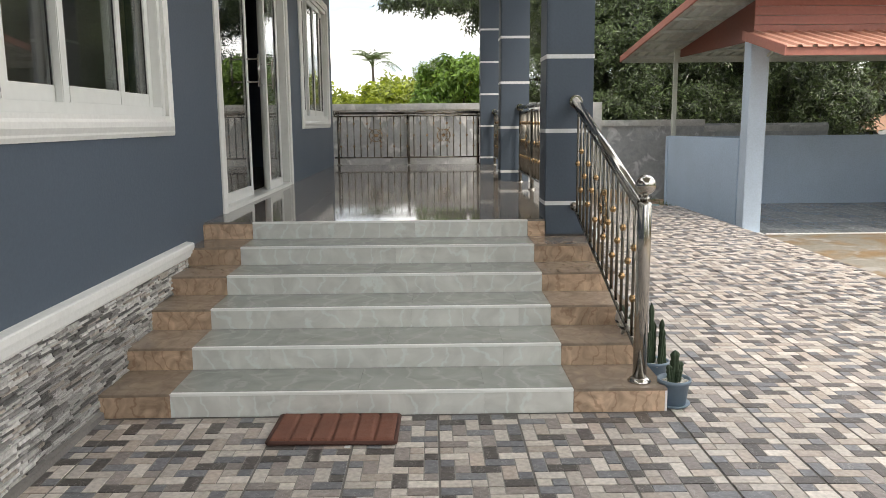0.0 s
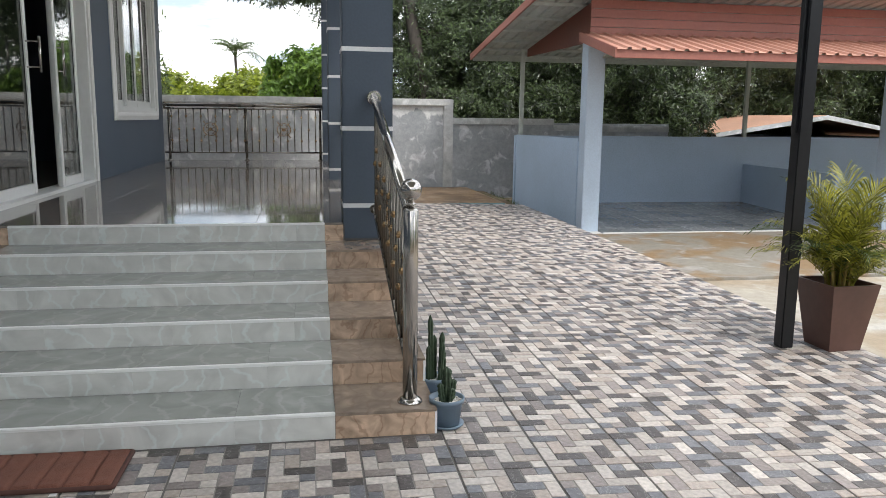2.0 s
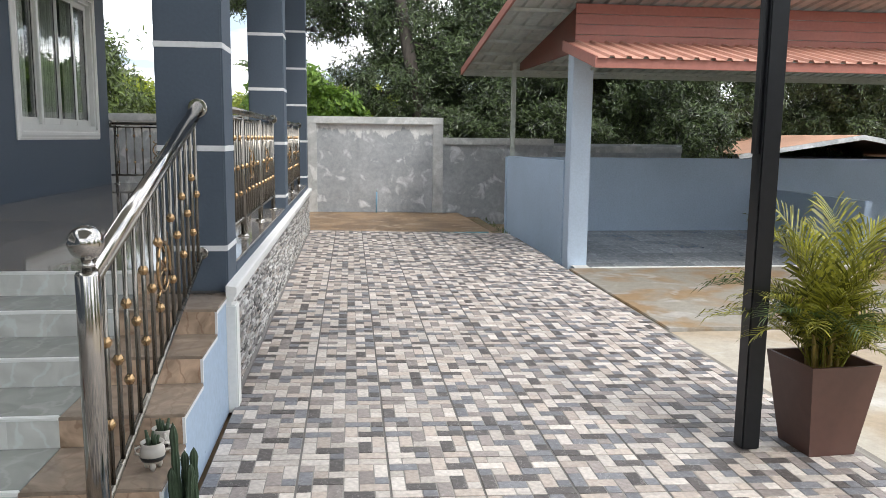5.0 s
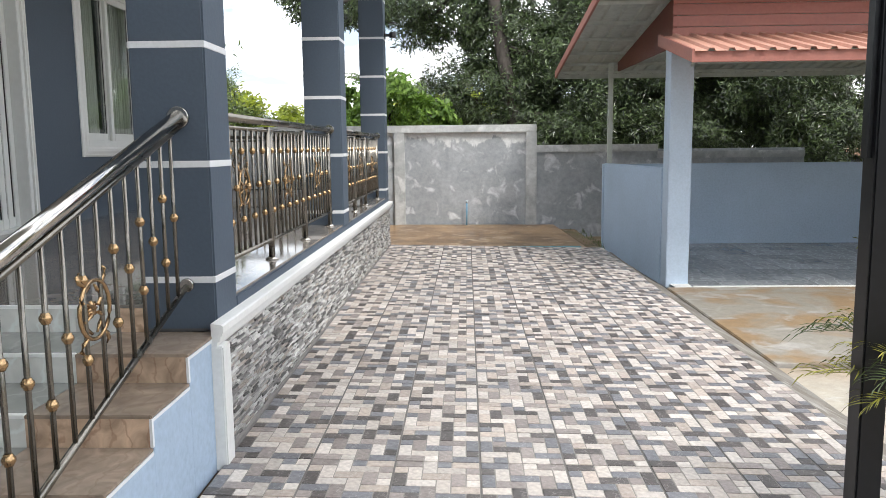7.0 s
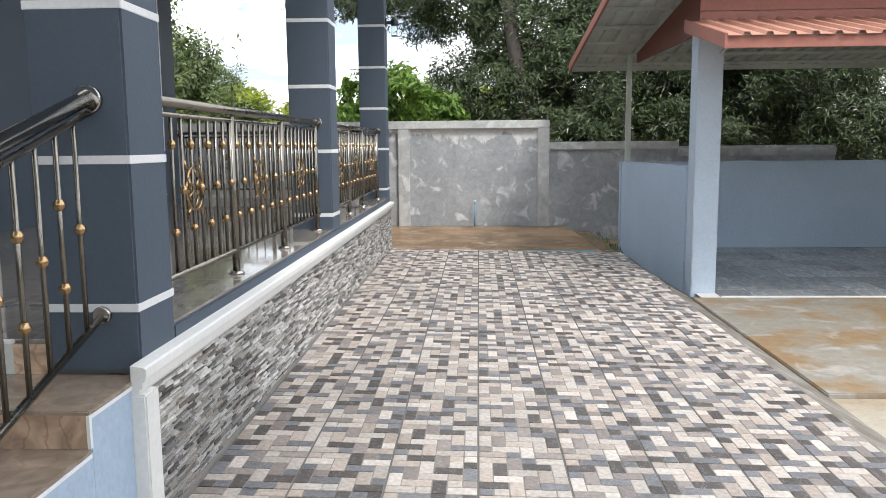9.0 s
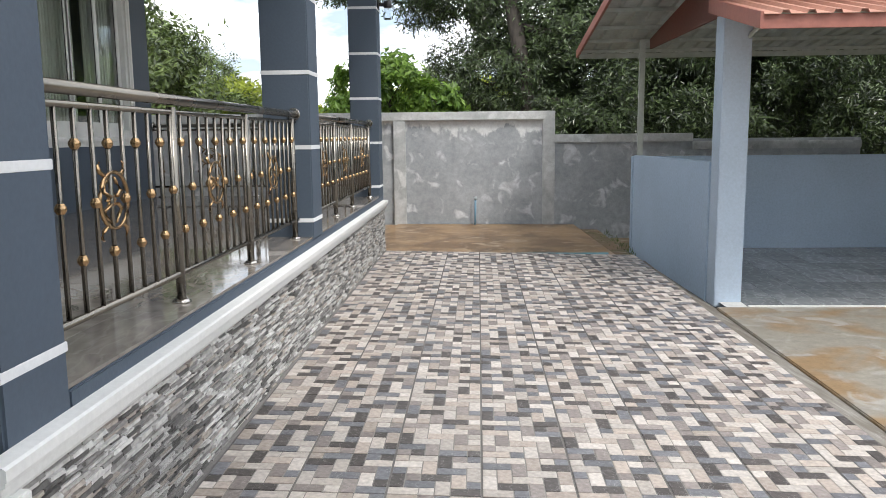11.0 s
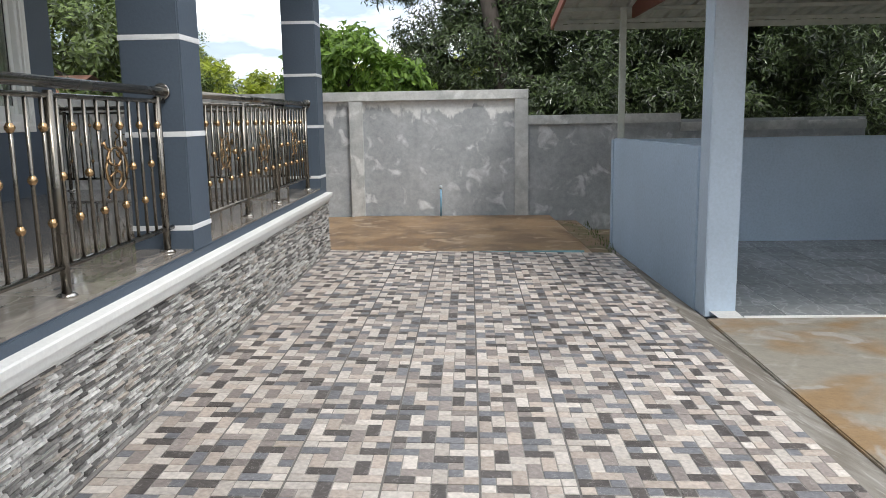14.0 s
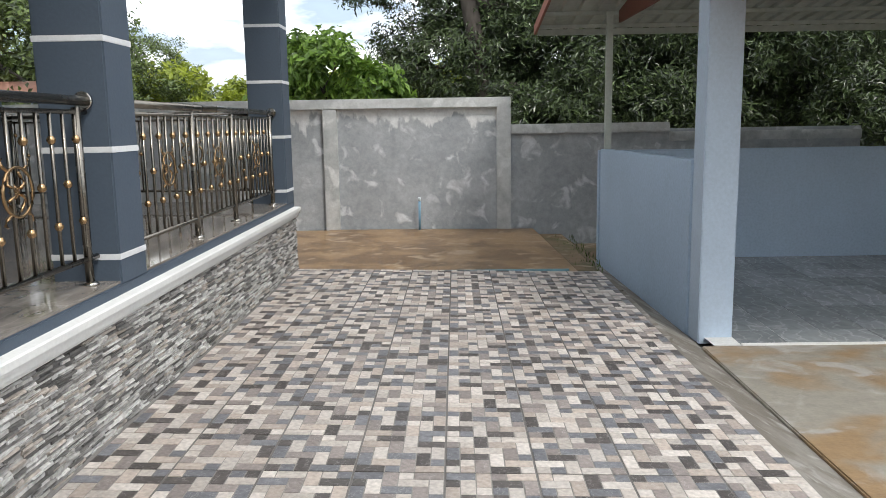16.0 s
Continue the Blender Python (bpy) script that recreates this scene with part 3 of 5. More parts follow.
# ---- house ----
HOUSE_Y0, HOUSE_Y1, HOUSE_TOP = -4.0, 13.22, 3.65
OPEN = [(2.16, 5.26, 1.38, 2.72), (6.49, 9.28, PORCH_Z, 2.90), (10.31, 12.66, 1.38, 2.98)]
wall = Build()
at = HOUSE_Y0
for y0, y1, z0, z1 in OPEN:
    wall.box(WALL_X - 0.2, WALL_X, at, y0, 0, HOUSE_TOP)
    wall.box(WALL_X - 0.2, WALL_X, y0, y1, 0, z0)
    wall.box(WALL_X - 0.2, WALL_X, y0, y1, z1, HOUSE_TOP)
    at = y1
wall.box(WALL_X - 0.2, WALL_X, at, HOUSE_Y1, 0, HOUSE_TOP)
solid("wall_east", wall, SLATE, "slate-blue painted house wall with white window frames", "wall")
solid("wall_north", box(-6.0, WALL_X - 0.2, HOUSE_Y1 - 0.2, HOUSE_Y1, 0, HOUSE_TOP), SLATE, "slate-blue painted end wall of the house", "wall")
solid("wall_west", box(-6.2, -6.0, HOUSE_Y0, HOUSE_Y1, 0, HOUSE_TOP), ROOM, "plain back wall of the rooms", "wall")
solid("wall_south", box(-6.0, WALL_X - 0.2, HOUSE_Y0, HOUSE_Y0 + 0.2, 0, HOUSE_TOP), SLATE, "slate-blue painted end wall of the house", "wall")
solid("wall_inner", box(-6.0, WALL_X - 0.2, 5.6, 5.75, PORCH_Z, HOUSE_TOP), ROOM, "plain plastered wall between the rooms", "wall")
solid("floor_house", box(-6.0, WALL_X - 0.2, HOUSE_Y0 + 0.2, HOUSE_Y1 - 0.2, 0, PORCH_Z - 0.005), ROOM_FLOOR, "dim tiled floor inside the house", "floor")
solid("ceiling_house", box(-6.2, WALL_X, HOUSE_Y0, HOUSE_Y1, HOUSE_TOP, HOUSE_TOP + 0.1), ROOM, "plain ceiling over the rooms", "ceiling")
# Carried past the porch's end, out of view, to shade the far wall.
solid("ceiling_porch", box(WALL_X, 2.35, 5.4, 15.0, 3.65, 3.72), WHITE, "plain white soffit over the porch", "ceiling")
# Unseen overhang, added to shade the far wall's left part.
solid("ceiling_eaves_north", box(-7, WALL_X - 0.002, HOUSE_Y1 + 0.002, 15.0, 3.65, 3.72), WHITE, "plain white unseen eaves soffit added to shade the far wall", "ceiling")
FILLET = [(0, -0.06), (0.030, -0.06), (0.027, -0.004), (0, 0.006)]
fillet = Build().sweep(FILLET, [(EDGE_X, 5.9, 0), (EDGE_X, PORCH_Y1, 0)]).sweep(FILLET, [(WALL_X, -1, 0), (WALL_X, STAIR_Y, 0)])
solid("trim_fillet", fillet, PALE_GROUT, "grey mortar fillet at the foot of the stone cladding", "fillet")
# Unseen, inferred from the black post; set high to let light onto the stairs.
solid("ceiling_canopy", box(WALL_X, 4.45, -2.5, 4.7, 5.0, 5.07), SHEET, "metal sheet canopy over the forecourt", "ceiling")

# columns with their white bands
COLS = [(1.52, 5.89, 0.55), (1.52, 9.41, PORCH_Z - 0.02), (1.52, 13.03, PORCH_Z - 0.02)]
for cx, cy, cz in COLS:
    t = thing("column", "square slate-blue porch column with white painted bands", "column", (cx + 0.16, cy + 0.15, cz), "porch columns")
    part("shaft", box(-0.16, 0.16, -0.15, 0.15, 0, 3.65 - cz), SLATE, t, bevel=0.008)
    for z in (0.772, 1.266, 1.760, 2.254, 2.748, 3.242):
        part("band", box(-0.1625, 0.1625, -0.1525, 0.1525, z - cz - 0.014, z - cz + 0.014), BAND, t, "white painted band", bevel=0.002)

# porch body, kerb, cornice
porch = Build()
porch.box(WALL_X, 1.72, PORCH_Y0 + 0.02, PORCH_Y1 - 0.03, 0, PORCH_Z - 0.012)
porch_ob = solid("floor_porch", porch, GROUT, "glossy grey-brown tiled porch floor", "floor")
kerb = Build().box(1.722, EDGE_X, 6.19, PORCH_Y1, 0.5, PORCH_Z - 0.0135)
kerb.box(WALL_X, EDGE_X - 0.002, PORCH_Y1 - 0.03, PORCH_Y1, 0, PORCH_Z - 0.014)
solid("trim_kerb", kerb, SLATE, "slate-blue painted kerb along the porch edge", "kerb", 0.006)
core = Build().box(1.70, EDGE_X, 5.92, PORCH_Y1 - 0.002, 0, 0.5)
solid("plinth", core, PALE_GROUT, "mortar core of the stone-clad porch plinth", "plinth")
CORNICE = [(0, 0), (0.022, 0), (0.026, 0.010), (0.026, 0.020), (0.036, 0.022), (0.038, 0.044), (0.046, 0.046), (0.048, 0.058), (0.052, 0.060), (0.052, 0.088), (0.044, 0.094), (0, 0.100)]
solid("trim_cornice", Build().sweep(CORNICE, [(EDGE_X, 5.80, 0.498), (EDGE_X, PORCH_Y1, 0.498), (EDGE_X - 0.6, PORCH_Y1, 0.498)]), WHITE, "white moulded cornice strip along the porch plinth", "moulding")
solid("trim_corner", box(EDGE_X - 0.04, EDGE_X + 0.05, 5.795, 5.90, -0.05, 0.501), WHITE, "white painted upright strip at the plinth's corner", "moulding", 0.006)
solid("trim_house_cornice", Build().sweep(CORNICE, [(WALL_X, HOUSE_Y0, 0.49), (WALL_X, 5.5, 0.49)]), WHITE, "white moulded cornice strip along the house wall", "moulding")

# stairs: grey treads between brown flanks
stair = thing("staircase", "six wide steps of grey tile with brown marble flanks and white nosings", "stairs", (0.45, STAIR_Y, 0), kind="structure")
SX0, SX1, SL, SR = -0.50, 1.40, WALL_X, 1.80
for i in range(6):
    y, z = STAIR_Y + i * TREAD, PORCH_Z - RISE * (5 - i)
    part("step_core", box(SL - 0.45, SR - 0.45 - 0.004, y - STAIR_Y + 0.012, PORCH_Y0 - STAIR_Y + 0.02, z - RISE, z - 0.012), GROUT, stair)
    cut = [SX0, -0.22 + 0.12 * (i % 3), 0.38 + 0.12 * (i % 3), 0.98 + 0.12 * (i % 3), SX1]
    for a, b in zip(cut, cut[1:]):
        part("riser_tile", Build().box(a - 0.45 + 0.0003, b - 0.45 - 0.0003, y - STAIR_Y, y - STAIR_Y + 0.012, z - RISE, z - 0.0125), STEP_FACE, stair)
        if i < 5:
            part("tread_tile", Build().box(a - 0.45 + 0.0003, b - 0.45 - 0.0003, y - STAIR_Y + 0.022, y - STAIR_Y + TREAD - 0.001, z - 0.012, z), STEP_TOP, stair)
    part("nosing", box(SX0 - 0.45, SX1 - 0.45, y - STAIR_Y - 0.004, y - STAIR_Y + 0.02, z - 0.012, z + 0.002), NOSE, stair, "white nosing strip", bevel=0.003)
    for a, b in ((SL, SX0), (SX1, SR)):
        if i == 5 and a > 0:
            b = 1.52
        part("flank_riser", box(a - 0.45 + 0.001, b - 0.45 + (0.041 if a > 0 and i < 5 else -0.001), y - STAIR_Y - 0.001, y - STAIR_Y + 0.012, z - RISE, z - 0.012), BROWN, stair, "brown marble riser")
        if i < 5:
            part("flank_tread", box(a - 0.45 + 0.001, b - 0.45 + (0.044 if a > 0 else -0.001), y - STAIR_Y - 0.006, y - STAIR_Y + TREAD - 0.002, z - 0.0125, z + 0.001), BROWN_TOP, stair, "brown marble tread", bevel=0.003)
# blue stepped side of the stairs with a white line
side = Build()
trim = Build()
for i in range(5):
    y, z = STAIR_Y + i * TREAD, PORCH_Z - RISE * (5 - i)
    y2 = y + TREAD if i < 4 else 5.80
    side.box(SR - 0.002, SR + 0.04, y + 0.013, y2 + 0.012, -0.05, z - 0.014)
    trim.box(SR + 0.034, SR + 0.044, y - 0.004, y + 0.010, z - RISE + 0.001, z - 0.014)
    trim.box(SR + 0.0405, SR + 0.044, y + 0.010, y2, z - 0.026, z - 0.014)
solid("wall_stair_side", side, CAR_WALL, "blue painted stepped side of the stairs", "wall")
solid("trim_stair_side", trim, BAND, "white lines along the stepped stair side", "moulding")

# far boundary wall
cw = Build()
cw.box(-14, 4.12, FAR_Y + 0.06, FAR_Y + 0.2, -0.1, 1.60)
cw.box(4.12, 8.7, FAR_Y + 0.06, FAR_Y + 0.2, -0.25, 1.26)
solid("wall_far", cw, CEMENT, "grey cement-rendered boundary wall with damp stains", "wall")
cap = Build()
cap.box(-14, 4.125, FAR_Y - 0.02, FAR_Y + 0.22, 1.57, 1.70)
cap.box(4.127, 6.20, FAR_Y, FAR_Y + 0.22, 1.22, 1.345)
cap.box(6.202, 8.7, FAR_Y + 0.02, FAR_Y + 0.24, 1.10, 1.22)
for x in (-9.5, -6.2, -2.9, 0.25, 1.66, 3.94):
    cap.box(x, x + 0.185, FAR_Y - 0.018, FAR_Y + 0.08, -0.1, 1.572)
solid("trim_wall_frame", cap, CEMENT_FRAME, "paler cement coping and posts of the boundary wall", "coping", 0.008)
pipe = thing("water_pipe", "blue plastic water pipe standing at the far wall", "pipe", (2.91, FAR_Y - 0.05, -0.03))
part("tube", Build().tube([(0, 0, 0), (0.004, 0, 0.40)], 0.016), PIPE, pipe)
part("cap", Build().tube([(0.004, 0, 0.39), (0.004, 0, 0.44)], 0.021), PIPE_CAP, pipe, "pale end cap")

# ---- door and windows ----


def sash(parent, y0, y1, z0, z1, x, name="sash", w=0.062, depth=0.035):
    b = Build()
    for a in ((y0, y0 + w, z0, z1), (y1 - w, y1, z0, z1), (y0 + w, y1 - w, z0, z0 + w * 1.2), (y0 + w, y1 - w, z1 - w, z1)):
        b.box(x - depth, x, *a)
    s = part(name, b, FRAME, parent, bevel=0.004)
    p = part("pane", box(x - depth * 0.5 - 0.002, x - depth * 0.5 + 0.002, y0 + w, y1 - w, z0 + w * 1.2, z1 - w), GLASS, s, "clear window glass")
    p.visible_shadow = False
    bead = Build()
    for a in ((y0 + w, y0 + w + 0.008, z0 + w * 1.2, z1 - w), (y1 - w - 0.008, y1 - w, z0 + w * 1.2, z1 - w)):
        bead.box(x - depth * 0.5 + 0.003, x - depth * 0.5 + 0.009, *a)
    part("gasket", bead, DARK, s, "black rubber gasket")
    return s


MOULD = [(0, 0), (0.115, 0), (0.115, 0.012), (0.095, 0.022), (0.085, 0.022), (0.06, 0.034), (0.035, 0.034), (0.02, 0.024), (0, 0.024)]


def moulding(y0, y1, z0, z1, bottom=True, wide=1.0):
    """A moulded surround on the house wall, its inner edge round the opening."""
    b = Build()
    ring = []
    for o, h in MOULD:
        o *= wide
        ring.append([(WALL_X + h, y0 - o, z0 - o if bottom else z0), (WALL_X + h, y0 - o, z1 + o), (WALL_X + h, y1 + o, z1 + o), (WALL_X + h, y1 + o, z0 - o if bottom else z0)])
    n = len(ring)
    for i in range(n):
        a, c = ring[i], ring[(i + 1) % n]
        for s in range(4 if bottom else 3):
            e = (s + 1) % 4
            b.face([a[s], a[e], c[e], c[s]])
    return b


def window(name, label, o, sashes):
    y0, y1, z0, z1 = o
    w = tagged(part(name, moulding(y0, y1, z0, z1), WHITE), label, "window", "", "structure")
    fr = Build()
    for a in ((y0, y0 + 0.05, z0, z1), (y1 - 0.05, y1, z0, z1), (y0 + 0.05, y1 - 0.05, z0, z0 + 0.05), (y0 + 0.05, y1 - 0.05, z1 - 0.05, z1)):
        fr.box(WALL_X - 0.12, WALL_X + 0.004, *a)
    part("window_frame", fr, FRAME, w, bevel=0.004)
    for a, b, back in sashes:
        sash(w, a, b, z0 + 0.05, z1 - 0.05, WALL_X - 0.012 - 0.0365 * back)
    return w


window("window_1", "white framed sliding window with narrow glass sashes", OPEN[0], [(2.21, 2.93, 1), (2.86, 3.56, 0), (3.49, 4.07, 1), (4.00, 4.70, 0), (4.63, 5.21, 1)])
window("window_2", "white framed sliding window with pale curtains behind", OPEN[2], [(10.36, 10.95, 1), (10.91, 11.50, 0), (11.46, 12.06, 0), (12.02, 12.61, 1)])
door = tagged(part("door_1", moulding(*OPEN[1], bottom=False, wide=0.6), WHITE), "wide white sliding glass door standing half open", "door", "", "structure")
dfr = Build()
dy0, dy1, dz0, dz1 = OPEN[1]
for a in ((dy0, dy0 + 0.05, dz0, dz1), (dy1 - 0.05, dy1, dz0, dz1), (dy0 + 0.05, dy1 - 0.05, dz1 - 0.06, dz1)):
    dfr.box(WALL_X - 0.16, WALL_X + 0.006, *a)
part("door_frame", dfr, FRAME, door, bevel=0.004)
part("track", box(WALL_X - 0.16, WALL_X + 0.02, dy0 + 0.05, dy1 - 0.05, dz0 - 0.004, dz0 + 0.03), FRAME, door, "white sill track", bevel=0.004)
for a, b, back, handle in ((6.54, 7.72, 1, 7.675), (8.24, 8.90, 0, 8.29), (8.36, 9.06, 1, 0), (8.55, 9.24, 2, 0)):
    s = sash(door, a, b, dz0 + 0.03, dz1 - 0.06, WALL_X - 0.012 - 0.046 * back, "door_leaf", 0.070)
    if handle:
        h = Build().tube([(WALL_X + 0.045, handle, 1.66), (WALL_X + 0.045, handle, 1.94)], 0.010)
        h.tube([(WALL_X - 0.06, handle, 1.70), (WALL_X + 0.045, handle, 1.70)], 0.007).tube([(WALL_X - 0.06, handle, 1.90), (WALL_X + 0.045, handle, 1.90)], 0.007)
        part("door_handle", h, STEEL, s, "steel bar handle")


def curtain(y0, y1, z0, z1, x):
    b = Build()
    n = int((y1 - y0) / 0.018)
    col = [(x + 0.03 * math.sin(i * 0.75) + 0.012 * math.sin(i * 0.31), y0 + (y1 - y0) * i / n) for i in range(n + 1)]
    for (xa, ya), (xb, yb) in zip(col, col[1:]):
        b.face([(xa, ya, z0), (xb, yb, z0), (xb, yb, z1), (xa, ya, z1)], True)
    ob = part("curtain", b, CURTAIN)
    sol = ob.modifiers.new("cloth", "SOLIDIFY")
    sol.thickness = 0.003
    return tagged(ob, "pale curtain drawn behind the window", "curtain")


curtain(10.2, 10.95, PORCH_Z, 3.05, WALL_X - 0.15)
curtain(11.1, 11.85, PORCH_Z, 3.05, WALL_X - 0.15)
curtain(12.0, 12.75, PORCH_Z, 3.05, WALL_X - 0.15)

# ---- railings ----
U = {}
U["knob"] = Build().lathe([(0.007, -0.017), (0.012, -0.016), (0.013, -0.012), (0.0175, -0.006), (0.0185, 0.0), (0.0175, 0.006), (0.013, 0.012), (0.012, 0.016), (0.007, 0.017)], n=12).mesh("knob", GOLD)
U["flange"] = Build().lathe([(0.040, 0), (0.040, 0.006), (0.030, 0.014), (0.022, 0.018)], n=16).mesh("flange", STEEL)


def rosette():
    """An oval gilt wreath with a flower and curling tips, lying across the railing's plane (local x along it)."""
    b = Build()
    n = 22
    oval = [(0.062 * math.cos(2 * math.pi * i / n), 0, 0.095 * math.sin(2 * math.pi * i / n)) for i in range(n + 1)]
    b.tube(oval, 0.0065, 6, False)
    for sx, sz in ((1, 1), (-1, 1), (1, -1), (-1, -1)):
        b.tube([(sx * 0.030, 0, sz * 0.078), (sx * 0.05, 0.004, sz * 0.097), (sx * 0.058, 0.006, sz * 0.118), (sx * 0.047, 0.006, sz * 0.130)], [0.006, 0.007, 0.006, 0.003], 6)
        b.tube([(sx * 0.012, 0, sz * 0.012), (sx * 0.038, 0.006, sz * 0.03), (sx * 0.026, 0.01, sz * 0.056), (sx * 0.010, 0.006, sz * 0.078)], [0.006, 0.007, 0.006, 0.004], 6)
    for i in range(8):
        w = 2 * math.pi * i / 8
        b.tube([(0, 0.008, 0), (0.022 * math.cos(w), 0.014, 0.028 * math.sin(w))], [0.009, 0.005], 6)
    return b.mesh("rosette", GOLD)


U["rosette"] = rosette()


def railing(label, p0, p1, z_bot, z_top, count, posts, flowers, base, rise=0.0, ends=(), rows=(0.82, 0.53, 0.27), group="porch railings", post_r=0.019):
    """A steel railing from p0 to p1 (x, y). Heights at p0; rise: how far it climbs on its way. posts: shares of its length where feet stand."""
    p0, p1 = Vector(p0), Vector(p1)
    d = p1 - p0
    length, turn = d.length, math.atan2(d.y, d.x)
    t = thing("railing", label, "railing", (p0.x, p0.y, base), group)
    t.rotation_euler = (0, 0, turn)
    zb, zt, sl = z_bot - base, z_top - base, rise / length
    part("top_rail", Build().tube([(0, 0, zt), (length, 0, zt + rise)], 0.026 if rise else 0.022, 16), STEEL if rise else RAIL, t)
    part("under_rail", Build().tube([(0, 0, zt - 0.05), (length, 0, zt - 0.05 + rise)], 0.011, 8), RAIL, t)
    part("bottom_rail", Build().tube([(0, 0, zb), (length, 0, zb + rise)], 0.013, 8), RAIL, t)
    gap = length / (count + 1)
    high = zt - 0.05 - zb
    data = Build().tube([(0, 0, 0), (0, 0, high)], 0.0085, 8).mesh("baluster", RAIL)
    for i in range(1, count + 1):
        u = gap * i
        z = zb + sl * u
        b = part("baluster", data, RAIL, t, m=Matrix.Translation((u, 0, z)))
        near = any(abs(u - f * length) < gap * 0.6 for f in flowers)
        for r in (rows[0], rows[2]) if i % 2 else (rows[1],):
            if not (near and r == rows[1]):
                part("knob", U["knob"], GOLD, b, "gold collar knob", m=Matrix.Translation((0, 0, high * r)))
    for f in flowers:
        part("rosette", U["rosette"], GOLD, t, "gilt oval wreath ornament", m=Matrix.Translation((f * length, -0.006, zb + rise * f + high * rows[1])) @ Matrix.Diagonal((1.65, 1, 1.0, 1)))
    for f in posts:
        u = f * length
        p = part("post", Build().tube([(u, 0, 0.0), (u, 0, zt - 0.03 + sl * u)], post_r, 14), RAIL, t)
        part("flange", U["flange"], STEEL, p, m=Matrix.Translation((u, 0, 0)))
    for u, z, r in ends:
        b = Build().tube([(u * length - 0.012, 0, z - base), (u * length + 0.012, 0, z - base)], r, 16)
        part("wall_flange", b, STEEL, t, "round steel wall flange", bevel=0.003)
    return t


RX = 1.735
railing("polished steel porch railing with gold knobs and gilt wreaths", (RX, 6.192), (RX, 9.408), 0.78, 1.485, 29, (0.34, 0.65, 0.972), (0.17, 0.49, 0.81), PORCH_Z, ends=((0.004, 1.485, 0.042), (0.996, 1.485, 0.042)))
railing("polished steel porch railing with gold knobs and gilt wreaths", (RX, 9.712), (RX, 13.028), 0.78, 1.485, 29, (0.335, 0.60, 0.965), (0.20, 0.49, 0.81), PORCH_Z, ends=((0.004, 1.485, 0.042), (0.996, 1.485, 0.042)))
railing("polished steel railing across the end of the porch", (WALL_X + 0.02, 13.17), (1.52, 13.17), 0.78, 1.485, 21, (0.03, 0.51, 0.985), (0.285, 0.75), PORCH_Z, ends=((0.006, 1.485, 0.042),))
railing("sloping polished steel stair railing with gold knobs and a gilt wreath", (1.73, 4.18), (1.72, 5.888), 0.225, 0.945, 14, (), (0.50,), PORCH_Z - 5 * RISE, rise=0.525, ends=((0.995, 1.46, 0.046), (0.995, 0.75, 0.03)), rows=(0.68, 0.5, 0.3))
newel = thing("newel_post", "thick polished steel newel post with a ball on top", "post", (1.735, 4.145, PORCH_Z - 5 * RISE))
part("shaft", Build().lathe([(0.033, 0), (0.033, 0.862), (0.029, 0.870), (0.020, 0.874)], n=28), STEEL, newel)
part("flange", Build().lathe([(0.056, 0), (0.056, 0.008), (0.047, 0.018), (0.036, 0.026)], n=28), STEEL, newel)
part("neck", Build().lathe([(0.013, 0.870), (0.013, 0.884), (0.022, 0.886), (0.022, 0.893), (0.015, 0.897), (0.013, 0.912)], n=20), STEEL, newel)
prof = [(max(0.004, 0.048 * math.sin(math.pi * i / 20)), 0.952 - 0.048 * math.cos(math.pi * i / 20)) for i in range(21)]
part("ball", Build().lathe(prof, n=32), STEEL, newel, "mirror-bright steel ball")

# ---- carport ----
for x in (5.24, 10.20):
    t = thing("carport_pillar", "pale blue square carport pillar", "pillar", (x + 0.13, 11.83, -0.34), "carport pillars")
    part("shaft", box(-0.13, 0.13, -0.13, 0.13, 0, 2.80), CAR_BLUE, t, bevel=0.008)
    part("bracket", Build().tube([(0.10, -0.12, 2.55), (0.19, -0.27, 2.70)], 0.020, 6), GREY_POST, t, "slanting steel bracket")
CP_Y0, CP_Y1, CP_Z0, CP_Z1 = 11.50, 14.75, -0.295, -0.20


def carport_z(y):
    """The carport's floor falls towards the front."""
    return CP_Z0 + (CP_Z1 - CP_Z0) * (y - CP_Y0) / (CP_Y1 - CP_Y0)


skew = Matrix.Translation((5.222, 11.955, 0)) @ Matrix.Rotation(math.atan2(0.19, 2.79), 4, "Z")
solid("wall_carport_side", Build().box(0, 0.11, 0, 2.795, -0.4, 1.055, skew), CAR_WALL, "low pale blue side wall of the carport", "wall", 0.006)
solid("wall_carport_back", box(5.02, 16, CP_Y1 + 0.004, 14.86, -0.4, 1.04), CAR_WALL, "low blue back wall of the carport", "wall", 0.006)
solid("wall_carport_right", box(9.55, 9.66, 12.0, CP_Y1, -0.4, 0.53), CAR_WALL, "low blue wall on the carport's far side", "wall", 0.006)
slab = Build()
slab.face([(5.30, CP_Y0, CP_Z0), (9.548, CP_Y0, CP_Z0), (9.548, CP_Y1, CP_Z1), (5.10, CP_Y1, CP_Z1)])
slab.face([(5.30, CP_Y0, -0.4), (9.548, CP_Y0, -0.4), (9.548, CP_Y0, CP_Z0), (5.30, CP_Y0, CP_Z0)])
slab.face([(5.10, CP_Y1, -0.4), (9.548, CP_Y1, -0.4), (9.548, CP_Y0, -0.4), (5.30, CP_Y0, -0.4)])
car_floor = solid("floor_carport", slab, GRID, "dark slate-grey tiled carport floor", "floor")
solid("trim_carport_edge", box(5.50, 9.54, CP_Y0 - 0.02, CP_Y0 - 0.001, -0.33, -0.277), WHITE, "white edge strip of the carport floor", "edging")
